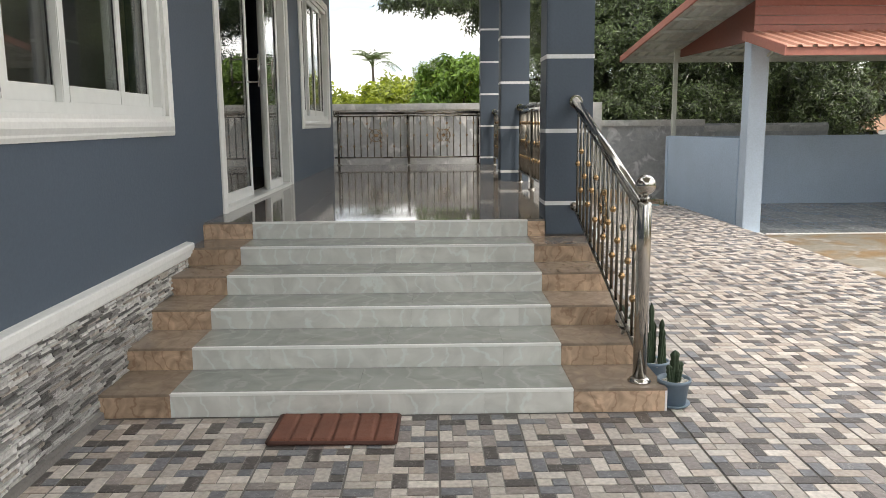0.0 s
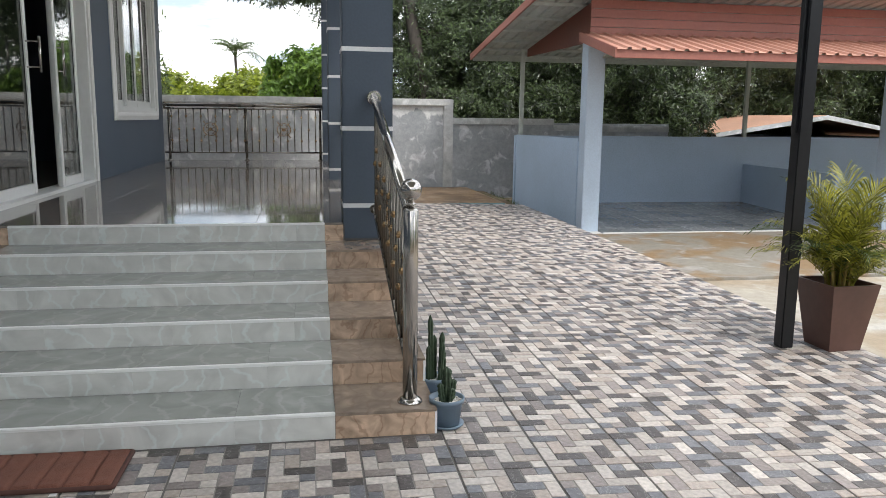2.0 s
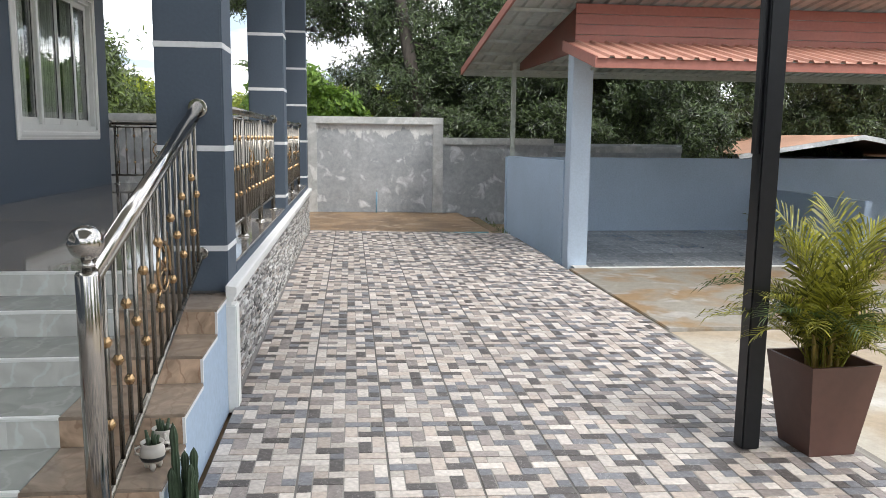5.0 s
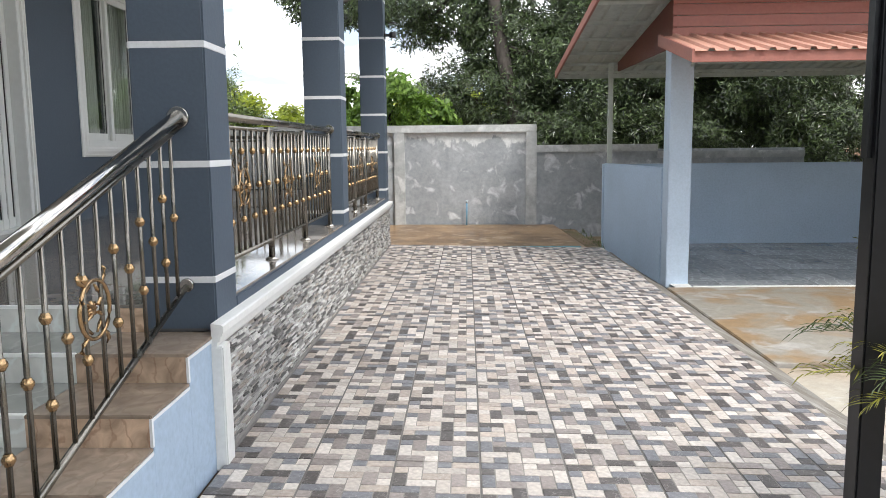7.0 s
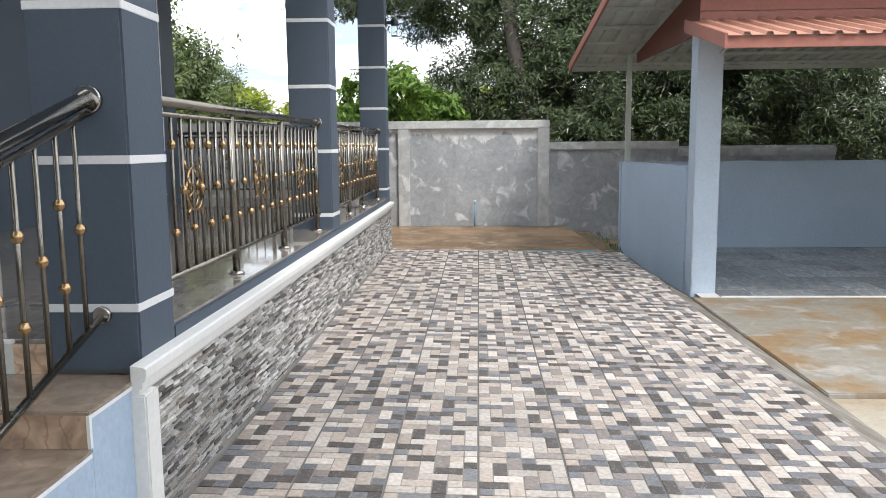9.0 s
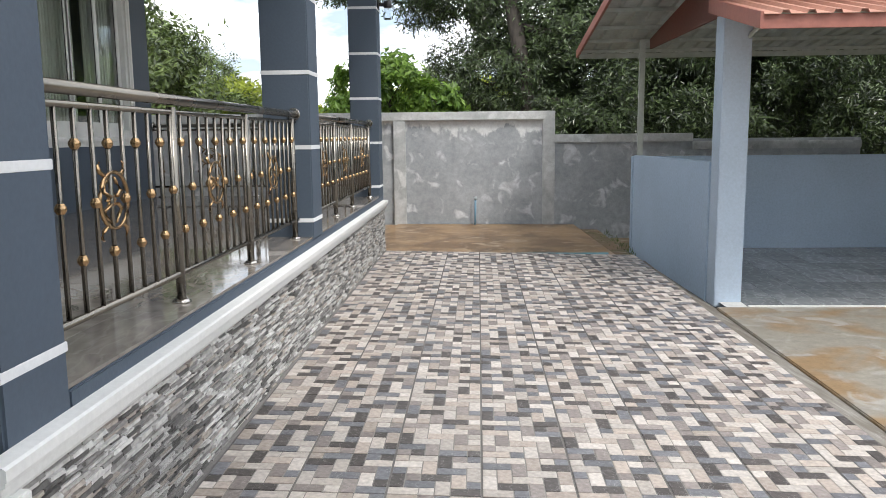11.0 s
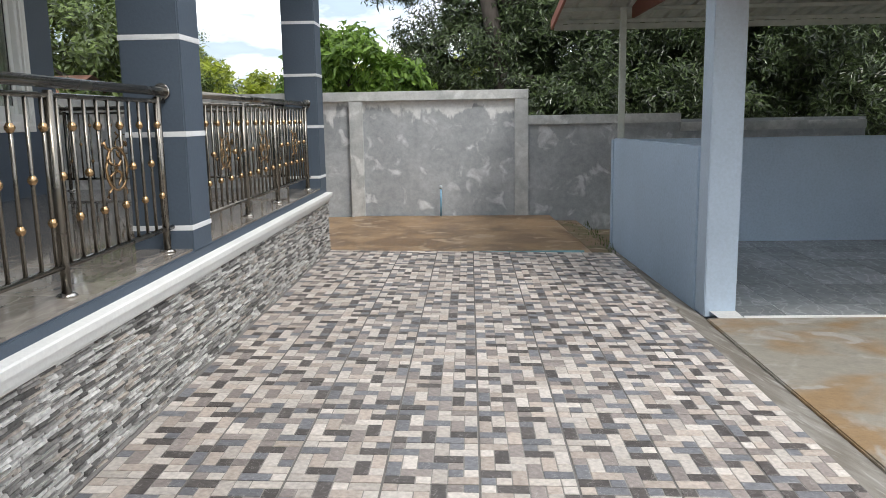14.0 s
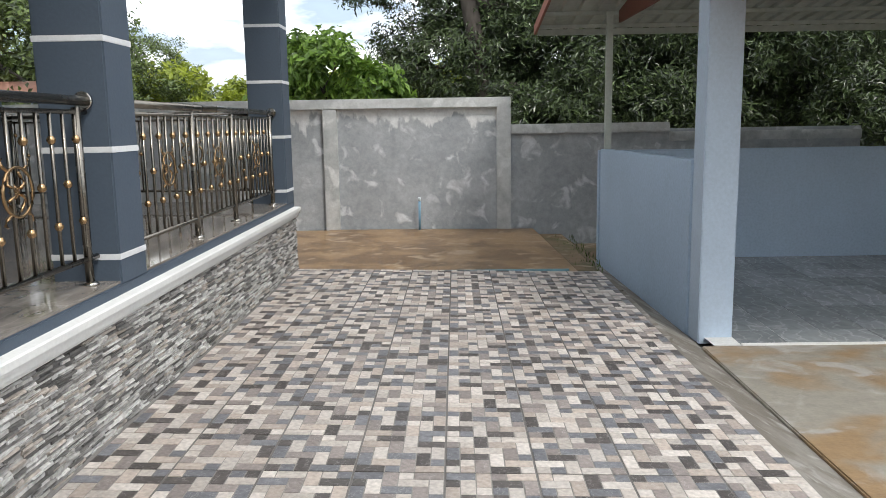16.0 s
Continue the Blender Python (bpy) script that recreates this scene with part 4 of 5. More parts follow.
for x, y, z in ((5.10, 14.69, 1.055), (9.56, 14.805, 1.04)):
    t = thing("roof_post", "slim grey-green steel post on the carport wall", "post", (x, y, z), "carport posts")
    part("shaft", box(-0.035, 0.035, -0.035, 0.035, 0, 1.49), GREY_POST, t, bevel=0.004)


def roof_z(y):
    return 2.515 + 0.118 * (15.9 - y)


def ribbed(x0, x1, y0, y1, zf, pitch, rib, thick=0.004):
    """Ribbed metal sheet; the ribs run along y."""
    b = Build()
    prof = []
    x = x0
    while x < x1:
        prof += [(x, 0), (x + pitch * 0.62, 0), (x + pitch * 0.70, rib), (x + pitch * 0.92, rib)]
        x += pitch
    prof.append((x, 0))
    for (xa, ha), (xb, hb) in zip(prof, prof[1:]):
        za, zb = zf(y0), zf(y1)
        b.face([(xa, y0, za + ha), (xb, y0, za + hb), (xb, y1, zb + hb), (xa, y1, zb + ha)])
        b.face([(xa, y0, za + ha - thick), (xa, y1, zb + ha - thick), (xb, y1, zb + hb - thick), (xb, y0, za + hb - thick)])
        for yy, zz in ((y0, za), (y1, zb)):
            b.face([(xa, yy, zz + ha), (xb, yy, zz + hb), (xb, yy, zz + hb - thick), (xa, yy, zz + ha - thick)])
    return b


roof = thing("carport_roof", "low ribbed metal carport roof with red-painted edges", "roof", (5.2, 11.6, 2.4))
off = Matrix.Translation((-5.2, -11.6, -2.4))


def roof_part(name, b, mat, label="", bevel=0.0):
    return part(name, b, mat, roof, label, bevel, off)


roof_part("main_sheet", ribbed(4.43, 15, 10.95, 15.95, roof_z, 0.2, 0.03), SHEET, "grey ribbed roof sheet")
verge = Build()
for x0, x1 in ((4.40, 4.43),):
    y0, y1 = 10.9, 15.97
    verge.v += [(x0, y0, roof_z(y0) - 0.06), (x1, y0, roof_z(y0) - 0.06), (x1, y1, roof_z(y1) - 0.06), (x0, y1, roof_z(y1) - 0.06)]
    verge.v += [(x, y, z + 0.11) for x, y, z in verge.v]
    verge.f += [(0, 3, 2, 1), (4, 5, 6, 7), (0, 1, 5, 4), (1, 2, 6, 5), (2, 3, 7, 6), (3, 0, 4, 7)]
    verge.smooth += [False] * 6
roof_part("verge_board", verge, RED, "red-painted verge board")
roof_part("eaves_strip", box(4.44, 15, 15.90, 15.915, roof_z(15.9) - 0.085, roof_z(15.9) - 0.012), SHEET, "pale eaves strip")
roof_part("front_eaves", box(4.40, 15, 10.915, 10.94, roof_z(10.95) - 0.05, roof_z(10.95) + 0.05), RED, "red-painted front edge")
for y in (11.95, 12.8, 13.6, 14.4, 15.1, 15.7):
    roof_part("purlin", box(4.44, 15, y - 0.02, y + 0.02, roof_z(y) - 0.048, roof_z(y) - 0.006), SHEET, "grey steel purlin")
tri = Build()
for x in (5.24, 5.27):
    tri.face([(x, 14.9, 2.45), (x, 11.63, 2.42), (x, 11.63, roof_z(11.63) - 0.055), (x, 14.9, roof_z(14.9) - 0.055)])
for a, b in (((14.9, 2.45), (11.63, 2.42)), ((14.9, 2.45), (14.9, roof_z(14.9) - 0.055)), ((11.63, 2.42), (11.63, roof_z(11.63) - 0.055))):
    tri.face([(5.24, *a), (5.27, *a), (5.27, *b), (5.24, *b)])
roof_part("side_board", tri, RED_DARK, "red-brown side boarding")
for i in range(4):
    z = 2.50 + 0.125 * i
    roof_part("siding_board", Build().box(5.22, 15, 11.605 - 0.004 * (i % 2), 11.627, z, z + 0.119), RED, "red siding board", 0.004)


def awning_z(y):
    return 2.525 - 0.235 * (11.6 - y)


roof_part("awning_sheet", ribbed(5.09, 14.9, 10.24, 11.6, awning_z, 0.19, 0.028), RED_SHEET, "faded red ribbed awning sheet")
roof_part("awning_fascia", box(5.09, 14.9, 10.275, 10.30, awning_z(10.29) - 0.115, awning_z(10.29) - 0.012), RED, "red awning fascia", 0.003)
av = Build()
av.v = [(x, y, awning_z(y) + dz) for x in (5.065, 5.09) for y in (10.26, 11.62) for dz in (-0.11, 0.015)]
av.f = [(0, 1, 3, 2), (4, 6, 7, 5), (0, 2, 6, 4), (1, 5, 7, 3), (0, 4, 5, 1), (2, 3, 7, 6)]
av.smooth = [False] * 6
roof_part("awning_verge", av, RED, "red awning side board")
for x in (6.5, 8.2, 10.0, 12.0):
    roof_part("awning_rafter", Build().tube([(x, 10.31, awning_z(10.31) - 0.035), (x, 11.6, awning_z(11.6) - 0.035)], 0.025, 6), GREY_POST, "grey awning rafter")
roof_part("awning_beam", box(5.28, 14.9, 11.63, 11.68, 2.38, 2.50), SHEET, "grey beam under the siding")

# ---- forecourt: black post, planter, cacti, mat ----
post = thing("canopy_post", "square black steel canopy post", "post", (4.272, 5.21, ground_z(4.26, 5.2)))
part("shaft", box(-0.043, 0.043, -0.043, 0.043, 0, 5.06), BLACK, post, bevel=0.006)
pipe_run = part("conduit", box(-0.060, -0.0435, -0.02, 0.02, 1.35, 5.0), BLACK, post, "thin black conduit")

planter = thing("potted_palm", "areca palm in a tapered brown square planter", "plant", (4.61, 5.20, ground_z(4.61, 5.2)))
pb = Build()
rb, rt, hp = 0.115, 0.172, 0.43


def ring4(r, z):
    return [(-r, -r, z), (r, -r, z), (r, r, z), (-r, r, z)]


rings = [ring4(rb, 0.0), ring4(rt, hp), ring4(rt - 0.016, hp), ring4(rt - 0.035, hp - 0.09), ]
for a, b in zip(rings, rings[1:]):
    for s in range(4):
        e = (s + 1) % 4
        pb.face([a[s], a[e], b[e], b[s]])
pb.face(rings[0][::-1])
part("planter", pb, POT_BROWN, planter, "tapered brown square planter", m=Matrix.Rotation(radians(4), 4, "Z"))
part("soil", Build().face(ring4(rt - 0.033, hp - 0.07)), SOIL, planter)


def frond(rng, length, bend, wide=1.0):
    """A feather leaf: an arched rib with paired narrow leaflets that droop."""
    b = Build()
    n = 30
    rib = []
    for i in range(n + 1):
        s = i / n
        rib.append(Vector((length * bend * 0.42 * s ** 2.4, 0, length * (s - 0.22 * bend * s ** 3.0))))
    b.tube(rib, [0.0055 * wide * (1 - 0.8 * i / n) for i in range(n + 1)], 5, False)
    for i in range(10, n + 1):
        s = i / n
        d = (rib[i] - rib[i - 1]).normalized()
        for sgn in (-1, 1):
            base = rib[i] - d * rng.uniform(0, length / n)
            ll = length * 0.27 * math.sin(math.pi * min(1, 0.22 + 0.68 * s)) * rng.uniform(0.75, 1.1)
            out = (Vector((0, sgn, 0)) * rng.uniform(0.55, 0.8) + d * rng.uniform(0.5, 0.75)).normalized()
            drop = Vector((0, 0, -1)) * rng.uniform(0.5, 1.5)
            side_v = d * 0.0068 * wide
            m1, tip = base + out * ll * 0.5 + drop * ll * 0.10, base + out * ll + drop * ll * 0.5
            b.face([base - side_v * 0.4, m1 - side_v, m1 + side_v, base + side_v * 0.4])
            b.face([m1 - side_v, tip, m1 + side_v])
    return b


def areca_frond(rng, length, lean, bend):
    """An arching feather leaf: a bare stalk, then paired long leaflets in a shallow V that hang at their tips."""
    b = Build()
    n = 30
    rib, p, w = [Vector((0, 0, 0))], Vector((0, 0, 0)), lean
    for i in range(n):
        w = lean + bend * ((i + 1) / n) ** 1.6
        p = p + Vector((math.sin(w), 0, math.cos(w))) * (length / n)
        rib.append(p.copy())
    b.tube(rib, [0.0062 * (1 - 0.8 * i / n) for i in range(n + 1)], 5, False)
    for i in range(9, n + 1):
        s = (i - 9) / (n - 9)
        d = (rib[i] - rib[i - 1]).normalized()
        up = Vector((-d.z, 0, d.x)) * -1
        up = up if up.z > 0 else -up
        for sgn in (-1, 1):
            base = rib[i] - d * rng.uniform(0, length / n)
            ll = length * 0.34 * (0.55 + 0.45 * math.sin(math.pi * (0.15 + 0.75 * s))) * rng.uniform(0.85, 1.1)
            out = (Vector((0, sgn, 0)) * (0.85 - 0.35 * s) + d * (0.55 + 0.4 * s) + up * 0.28).normalized()
            side_v = d * 0.0105
            m1 = base + out * ll * 0.45
            m2 = base + out * ll * 0.78 + Vector((0, 0, -1)) * ll * rng.uniform(0.05, 0.14)
            tip = base + out * ll + Vector((0, 0, -1)) * ll * rng.uniform(0.18, 0.42)
            b.face([base - side_v * 0.35, m1 - side_v, m1 + side_v, base + side_v * 0.35])
            b.face([m1 - side_v, m2 - side_v * 0.7, m2 + side_v * 0.7, m1 + side_v])
            b.face([m2 - side_v * 0.7, tip, m2 + side_v * 0.7])
    return b


rng = random.Random(5)
FRONDS = []
for i in range(9):
    FRONDS.append(areca_frond(rng, rng.uniform(0.72, 0.98), (0.10, 0.22, 0.34, 0.18, 0.42, 0.28, 0.06, 0.36, 0.46)[i], (0.9, 1.3, 1.6, 1.8, 1.5, 1.1, 0.8, 1.7, 1.4)[i]).mesh("frond", PALM_DARK if i == 4 else PALM))
for i in range(54):
    yaw = i * 2.399 + rng.uniform(-0.3, 0.3)
    m = Matrix.Translation((rng.uniform(-0.06, 0.06), rng.uniform(-0.06, 0.06), hp - 0.08 + rng.uniform(-0.06, 0.10))) @ Matrix.Rotation(yaw, 4, "Z")
    part("frond", FRONDS[i % 9], PALM, planter, m=m @ Matrix.Scale(rng.uniform(0.52, 0.64) + (0.16 if i % 9 in (0, 6) else 0.0), 4))
for i in range(16):
    w, rr = i * 2.4, rng.uniform(0.02, 0.08)
    x, y = rr * math.cos(w), rr * math.sin(w)
    part("stem", Build().tube([(x, y, hp - 0.08), (x * 1.3, y * 1.3, hp + 0.10), (x * 1.9, y * 1.9, hp + 0.26)], [0.010, 0.008, 0.005], 7), STEM, planter, "yellow cane stem")


def cactus(x, y, label, columns, pot_r, pot_h, pot_mat, pot_label):
    t = thing("potted_cactus", label, "plant", (x, y, ground_z(x, y)), "cacti beside the stairs")
    part("saucer", Build().lathe([(pot_r * 0.85, 0), (pot_r * 1.05, 0.012), (pot_r * 1.05, 0.018), (pot_r * 0.8, 0.010)], n=24), pot_mat, t)
    part("pot", Build().lathe([(pot_r * 0.78, 0.011), (pot_r * 0.95, pot_h * 0.85), (pot_r * 1.06, pot_h * 0.86), (pot_r * 1.08, pot_h), (pot_r * 0.98, pot_h), (pot_r * 0.92, pot_h - 0.02)], n=28), pot_mat, t, pot_label)
    peb = Build()
    rr = random.Random(int(x * 100 + y * 1000))
    for _ in range(60):
        w, r = rr.uniform(0, 6.28), pot_r * 0.9 * math.sqrt(rr.random())
        s = rr.uniform(0.006, 0.011)
        peb.lathe([(s * 0.4, -s * 0.6), (s, 0), (s * 0.5, s * 0.6)], (r * math.cos(w), r * math.sin(w), pot_h - 0.016), 6)
    part("pebbles", peb, PEBBLE, t, "pale pebble mulch")
    for cx, cy, h, r in columns:
        c = Build()
        n, ribs = 24, 6
        first = 0
        levels = 14
        for j in range(levels + 1):
            s = j / levels
            prof = (1.0 if s < 0.8 else math.sqrt(max(0.0, 1 - ((s - 0.8) / 0.2) ** 2))) * (0.85 + 0.12 * math.sin(j * 1.7))
            for k in range(n):
                w = 2 * math.pi * k / n
                q = r * prof * (1 + 0.28 * math.cos(ribs * w)) + 0.0005
                c.v.append((cx + q * math.cos(w) + 0.012 * s * math.sin(cx * 90), cy + q * math.sin(w), pot_h - 0.02 + h * s))
        for j in range(levels):
            for k in range(n):
                a, b2 = j * n + k, j * n + (k + 1) % n
                c.f.append((a, b2, b2 + n, a + n))
                c.smooth.append(True)
        part("column", c, CACTUS, t)
    return t


cactus(1.90, 4.13, "small cactus in a blue-grey plastic pot beside the steps", [(0, 0, 0.16, 0.020), (0.022, 0.01, 0.10, 0.014), (-0.02, -0.012, 0.09, 0.014), (0.01, -0.024, 0.07, 0.012)], 0.075, 0.135, POT_BLUE, "blue-grey plastic pot")
cactus(1.90, 4.46, "tall columnar cactus in a grey pot beside the steps", [(-0.015, 0.0, 0.33, 0.012), (0.03, 0.01, 0.24, 0.012), (0.0, 0.035, 0.22, 0.012), (0.02, -0.03, 0.20, 0.0115), (-0.035, -0.01, 0.18, 0.011), (0.045, -0.015, 0.16, 0.0105), (-0.02, 0.03, 0.15, 0.011)], 0.07, 0.12, POT_BLUE, "grey plastic pot")


def tiny_pot(x, y, z, turn):
    t = thing("ceramic_pot", "tiny cream ceramic pot with dark bands and a succulent", "plant", (x, y, z), "tiny pots on the step")
    t.rotation_euler = (0, 0, turn)
    part("bowl", Build().lathe([(0.026, 0.022), (0.036, 0.034), (0.042, 0.055), (0.040, 0.075), (0.034, 0.082), (0.040, 0.095), (0.036, 0.095), (0.030, 0.085)], n=24), POT_WHITE, t)
    part("band", Build().lathe([(0.0375, 0.034), (0.0425, 0.044), (0.0428, 0.050), (0.0385, 0.036)], n=24), DARK, t, "dark painted band")
    for w in (0.3, 2.4, 4.5):
        part("foot", Build().lathe([(0.006, 0), (0.010, 0.012), (0.009, 0.028)], (0.024 * math.cos(w), 0.024 * math.sin(w), 0), 10), POT_WHITE, t)
    for s in (-1, 1):
        part("handle", Build().tube([(s * 0.038, 0, 0.085), (s * 0.055, 0, 0.080), (s * 0.055, 0, 0.062), (s * 0.041, 0, 0.056)], 0.005, 8), POT_WHITE, t)
    for i in range(5):
        w = i * 1.26
        part("shoot", Build().tube([(0.012 * math.cos(w), 0.012 * math.sin(w), 0.085), (0.022 * math.cos(w), 0.022 * math.sin(w), 0.115 + 0.01 * (i % 3))], [0.009, 0.004], 8), CACTUS, t)
    part("soil", Build().lathe([(0.030, 0.078), (0.029, 0.086)], n=16), SOIL, t)


tiny_pot(1.778, 4.57, PORCH_Z - 4 * RISE + 0.001, 0.4)
tiny_pot(1.785, 4.70, PORCH_Z - 4 * RISE + 0.001, 1.9)

# door mat: quilted plush with sewn channels
mat_t = thing("door_mat", "quilted brown plush door mat before the steps", "mat", (0.300, 3.86, ground_z(0.3, 3.86)))
mat_t.rotation_euler = (0, 0, radians(-1.2))
nx, ny = 72, 30
mb = Build()
for j in range(ny + 1):
    for i in range(nx + 1):
        u, v = i / nx, j / ny
        edge_d = min(u * 0.55, (1 - u) * 0.55, v * 0.33, (1 - v) * 0.33)
        cell = abs(math.sin(math.pi * u * 6))
        z = 0.006 + 0.022 * min(1, edge_d / 0.02) ** 0.5 * (0.35 + 0.65 * min(1, cell * 2.2) ** 0.6)
        z += 0.002 * noise.noise(Vector((u * 20, v * 12, 0)))
        mb.v.append(((u - 0.5) * 0.55, (v - 0.5) * 0.33, z))
for j in range(ny):
    for i in range(nx):
        a = j * (nx + 1) + i
        mb.f.append((a, a + 1, a + nx + 2, a + nx + 1))
        mb.smooth.append(True)
part("pad", mb, MAT_BROWN, mat_t)
bind = [(-0.27, -0.16, 0.011), (0.27, -0.16, 0.011), (0.275, -0.155, 0.011), (0.275, 0.155, 0.011), (0.27, 0.16, 0.011), (-0.27, 0.16, 0.011), (-0.275, 0.155, 0.011), (-0.275, -0.155, 0.011), (-0.27, -0.16, 0.011)]
part("binding", Build().tube(bind, 0.010, 8, False), MAT_DARK, mat_t, "dark sewn edge")
part("care_tag", box(0.06, 0.085, -0.19, -0.165, 0.001, 0.003), WHITE, mat_t, "small white care tag")

# lantern on the last column
lan = thing("wall_lantern", "black outdoor wall lantern with clear glass ends on the porch column", "lamp", (1.842, 13.18, 2.80))
part("bracket", Build().box(0, 0.014, -0.045, 0.045, -0.05, 0.05).box(0.012, 0.075, -0.018, 0.018, -0.018, 0.018), DARK, lan, bevel=0.003)
part("band", Build().lathe([(0.044, -0.035), (0.046, -0.03), (0.046, 0.03), (0.044, 0.035)], (0.11, 0, 0), 20), DARK, lan, "black metal middle ring")
for z0, z1 in ((0.035, 0.155), (-0.155, -0.035)):
    part("glass_tube", Build().lathe([(0.040, z0), (0.040, z1)], (0.11, 0, 0), 20), GLASS, lan, "clear glass tube")
for z in (0.158, -0.158):
    part("cap", Build().lathe([(0.042, z - 0.005), (0.042, z + 0.005)], (0.11, 0, 0), 20), DARK, lan, "black end ring")

# ---- trees and distance ----


def add_leaf(v, f, p, d, up, length, width):
    """A folded pointed leaf of four faces' worth of outline: base, two shoulders, tip."""
    s = d.cross(up)
    if s.length < 1e-4:
        s = Vector((1, 0, 0))
    s.normalize()
    nrm = s.cross(d).normalized()
    i = len(v)
    mid = p + d * length * 0.45
    v += [tuple(p), tuple(mid + s * width * 0.5 + nrm * width * 0.14), tuple(p + d * length - nrm * length * 0.10), tuple(mid - s * width * 0.5 + nrm * width * 0.14)]
    f.append((i, i + 1, i + 2, i + 3))


def crown(seed, blobs, per, leaf, width, rosette_n, droop=0.15, mat=None):
    """Leaf whorls strewn over the outer part of uneven lobes (centre, radii)."""
    r = random.Random(seed)
    v, f = [], []
    for (cx, cy, cz), (rx, ry, rz), share in blobs:
        hold = []
        for n in range(int(per * share)):
            if n % 26 == 0:
                # the next twig: its whorls gather round one way out of the lobe
                hold = [Vector((r.gauss(0, 1), r.gauss(0, 1), r.gauss(0, 1))).normalized(), r.uniform(0.35, 1.0) ** 0.5]
            d = (hold[0] + Vector((r.gauss(0, 1), r.gauss(0, 1), r.gauss(0, 1))) * 0.13).normalized()
            q = hold[1] + r.gauss(0, 0.07)
            bump = 1 + 0.28 * noise.noise(Vector((d.x * 2.2 + cx, d.y * 2.2 + cy, d.z * 2.2 + seed)))
            p = Vector((cx + d.x * rx * q * bump, cy + d.y * ry * q * bump, cz + d.z * rz * q * bump))
            axis = (d + Vector((r.uniform(-0.5, 0.5), r.uniform(-0.5, 0.5), r.uniform(-0.1, 0.7)))).normalized()
            side = axis.orthogonal().normalized()
            spin = r.uniform(0, 6.28)
            for k in range(rosette_n):
                w = spin + k * 6.283 / rosette_n + r.uniform(-0.9, 0.9)
                out = (Matrix.Rotation(w, 3, axis) @ side)
                dd = (out * r.uniform(0.35, 1.0) + axis * r.uniform(-0.1, 0.7) + Vector((0, 0, -droop * r.uniform(0.3, 2.4)))).normalized()
                at = p + Vector((r.uniform(-1, 1), r.uniform(-1, 1), r.uniform(-1, 1))) * leaf * 0.7
                add_leaf(v, f, at, dd, axis, leaf * r.uniform(0.6, 1.2), width * r.uniform(0.7, 1.2))
    me = bpy.data.meshes.new("crown")
    me.from_pydata(v, [], f)
    me.materials.append(mat)
    return me


def tree(name, label, at, trunk_h, trunk_r, blobs, per, leaf, width, whorl, mat, seed, droop=0.15, group="", turn=0.0, size=1.0, lean=(0.3, 0.2)):
    t = thing(name, label, "tree", at, group)
    t.rotation_euler, t.scale = (0, 0, turn), (size, size, size)
    r = random.Random(seed)
    top = Vector((lean[0], lean[1], trunk_h))
    path = [Vector((0, 0, -0.3)), Vector((lean[0] * 0.1, 0, trunk_h * 0.3)), Vector((lean[0] * 0.6, lean[1] * 0.7, trunk_h * 0.65)), top]
    part("trunk", Build().tube(path, [trunk_r * 1.25, trunk_r, trunk_r * 0.85, trunk_r * 0.65], 10), BARK, t)
    for (c, rad, share) in blobs:
        c = Vector(c)
        base = path[2].lerp(top, r.uniform(0.0, 1.0)) if c.z > trunk_h * 0.6 else path[1].lerp(path[2], r.random())
        m1 = base.lerp(c, 0.5) + Vector((r.uniform(-0.2, 0.2), r.uniform(-0.2, 0.2), 0.15))
        limb = part("limb", Build().tube([base, m1, c, c + (c - m1) * 0.4], [trunk_r * 0.55, trunk_r * 0.4, trunk_r * 0.22, 0.012], 7), BARK, t)
    part("crown", crown(seed, blobs, per, leaf, width, whorl, droop, mat), mat, t, "crown of many leaves")
    return t


# tall dark mango behind the boundary wall
tree("mango_tree", "tall dark mango tree with a leaning trunk behind the wall", (3.95, 18.5, 0), 6.2, 0.15,
     [((-1.5, 1.0, 4.3), (1.4, 1.3, 1.0), 0.9), ((0.1, 1.0, 3.3), (1.5, 1.2, 1.2), 1.1), ((1.8, 0.9, 4.6), (1.8, 1.6, 1.5), 1.3), ((-0.4, 1.3, 5.9), (2.3, 1.8, 1.3), 1.3), ((-3.0, 0.2, 5.5), (1.5, 1.3, 0.8), 0.6), ((-0.7, 0.7, 2.3), (1.3, 1.0, 0.9), 0.8), ((1.5, 0.6, 2.6), (1.5, 1.1, 1.1), 1.0), ((0.9, 0.3, 1.7), (1.3, 0.8, 0.7), 0.6), ((-3.3, -1.3, 3.95), (1.1, 0.8, 0.42), 0.35)],
     3000, 0.115, 0.034, 6, MANGO, 11, lean=(-0.75, 0.2))
HEDGE_BLOBS = [((0, 0, 2.0), (1.7, 1.3, 1.3), 1.2), ((1.3, -0.3, 2.9), (1.4, 1.2, 1.1), 1.0), ((-1.2, 0.2, 3.1), (1.5, 1.2, 1.2), 1.0), ((0.2, 0.2, 4.3), (1.8, 1.4, 1.1), 1.0), ((0.8, -0.5, 1.3), (1.4, 1.0, 0.9), 0.8), ((-1.2, -0.4, 1.4), (1.2, 1.0, 0.9), 0.7)]
first = tree("mango_tree", "dense low-branched mango tree behind the carport", (6.3, 18.8, -0.2), 3.0, 0.10, HEDGE_BLOBS, 2300, 0.135, 0.034, 6, MANGO, 23, group="mango trees behind the carport")
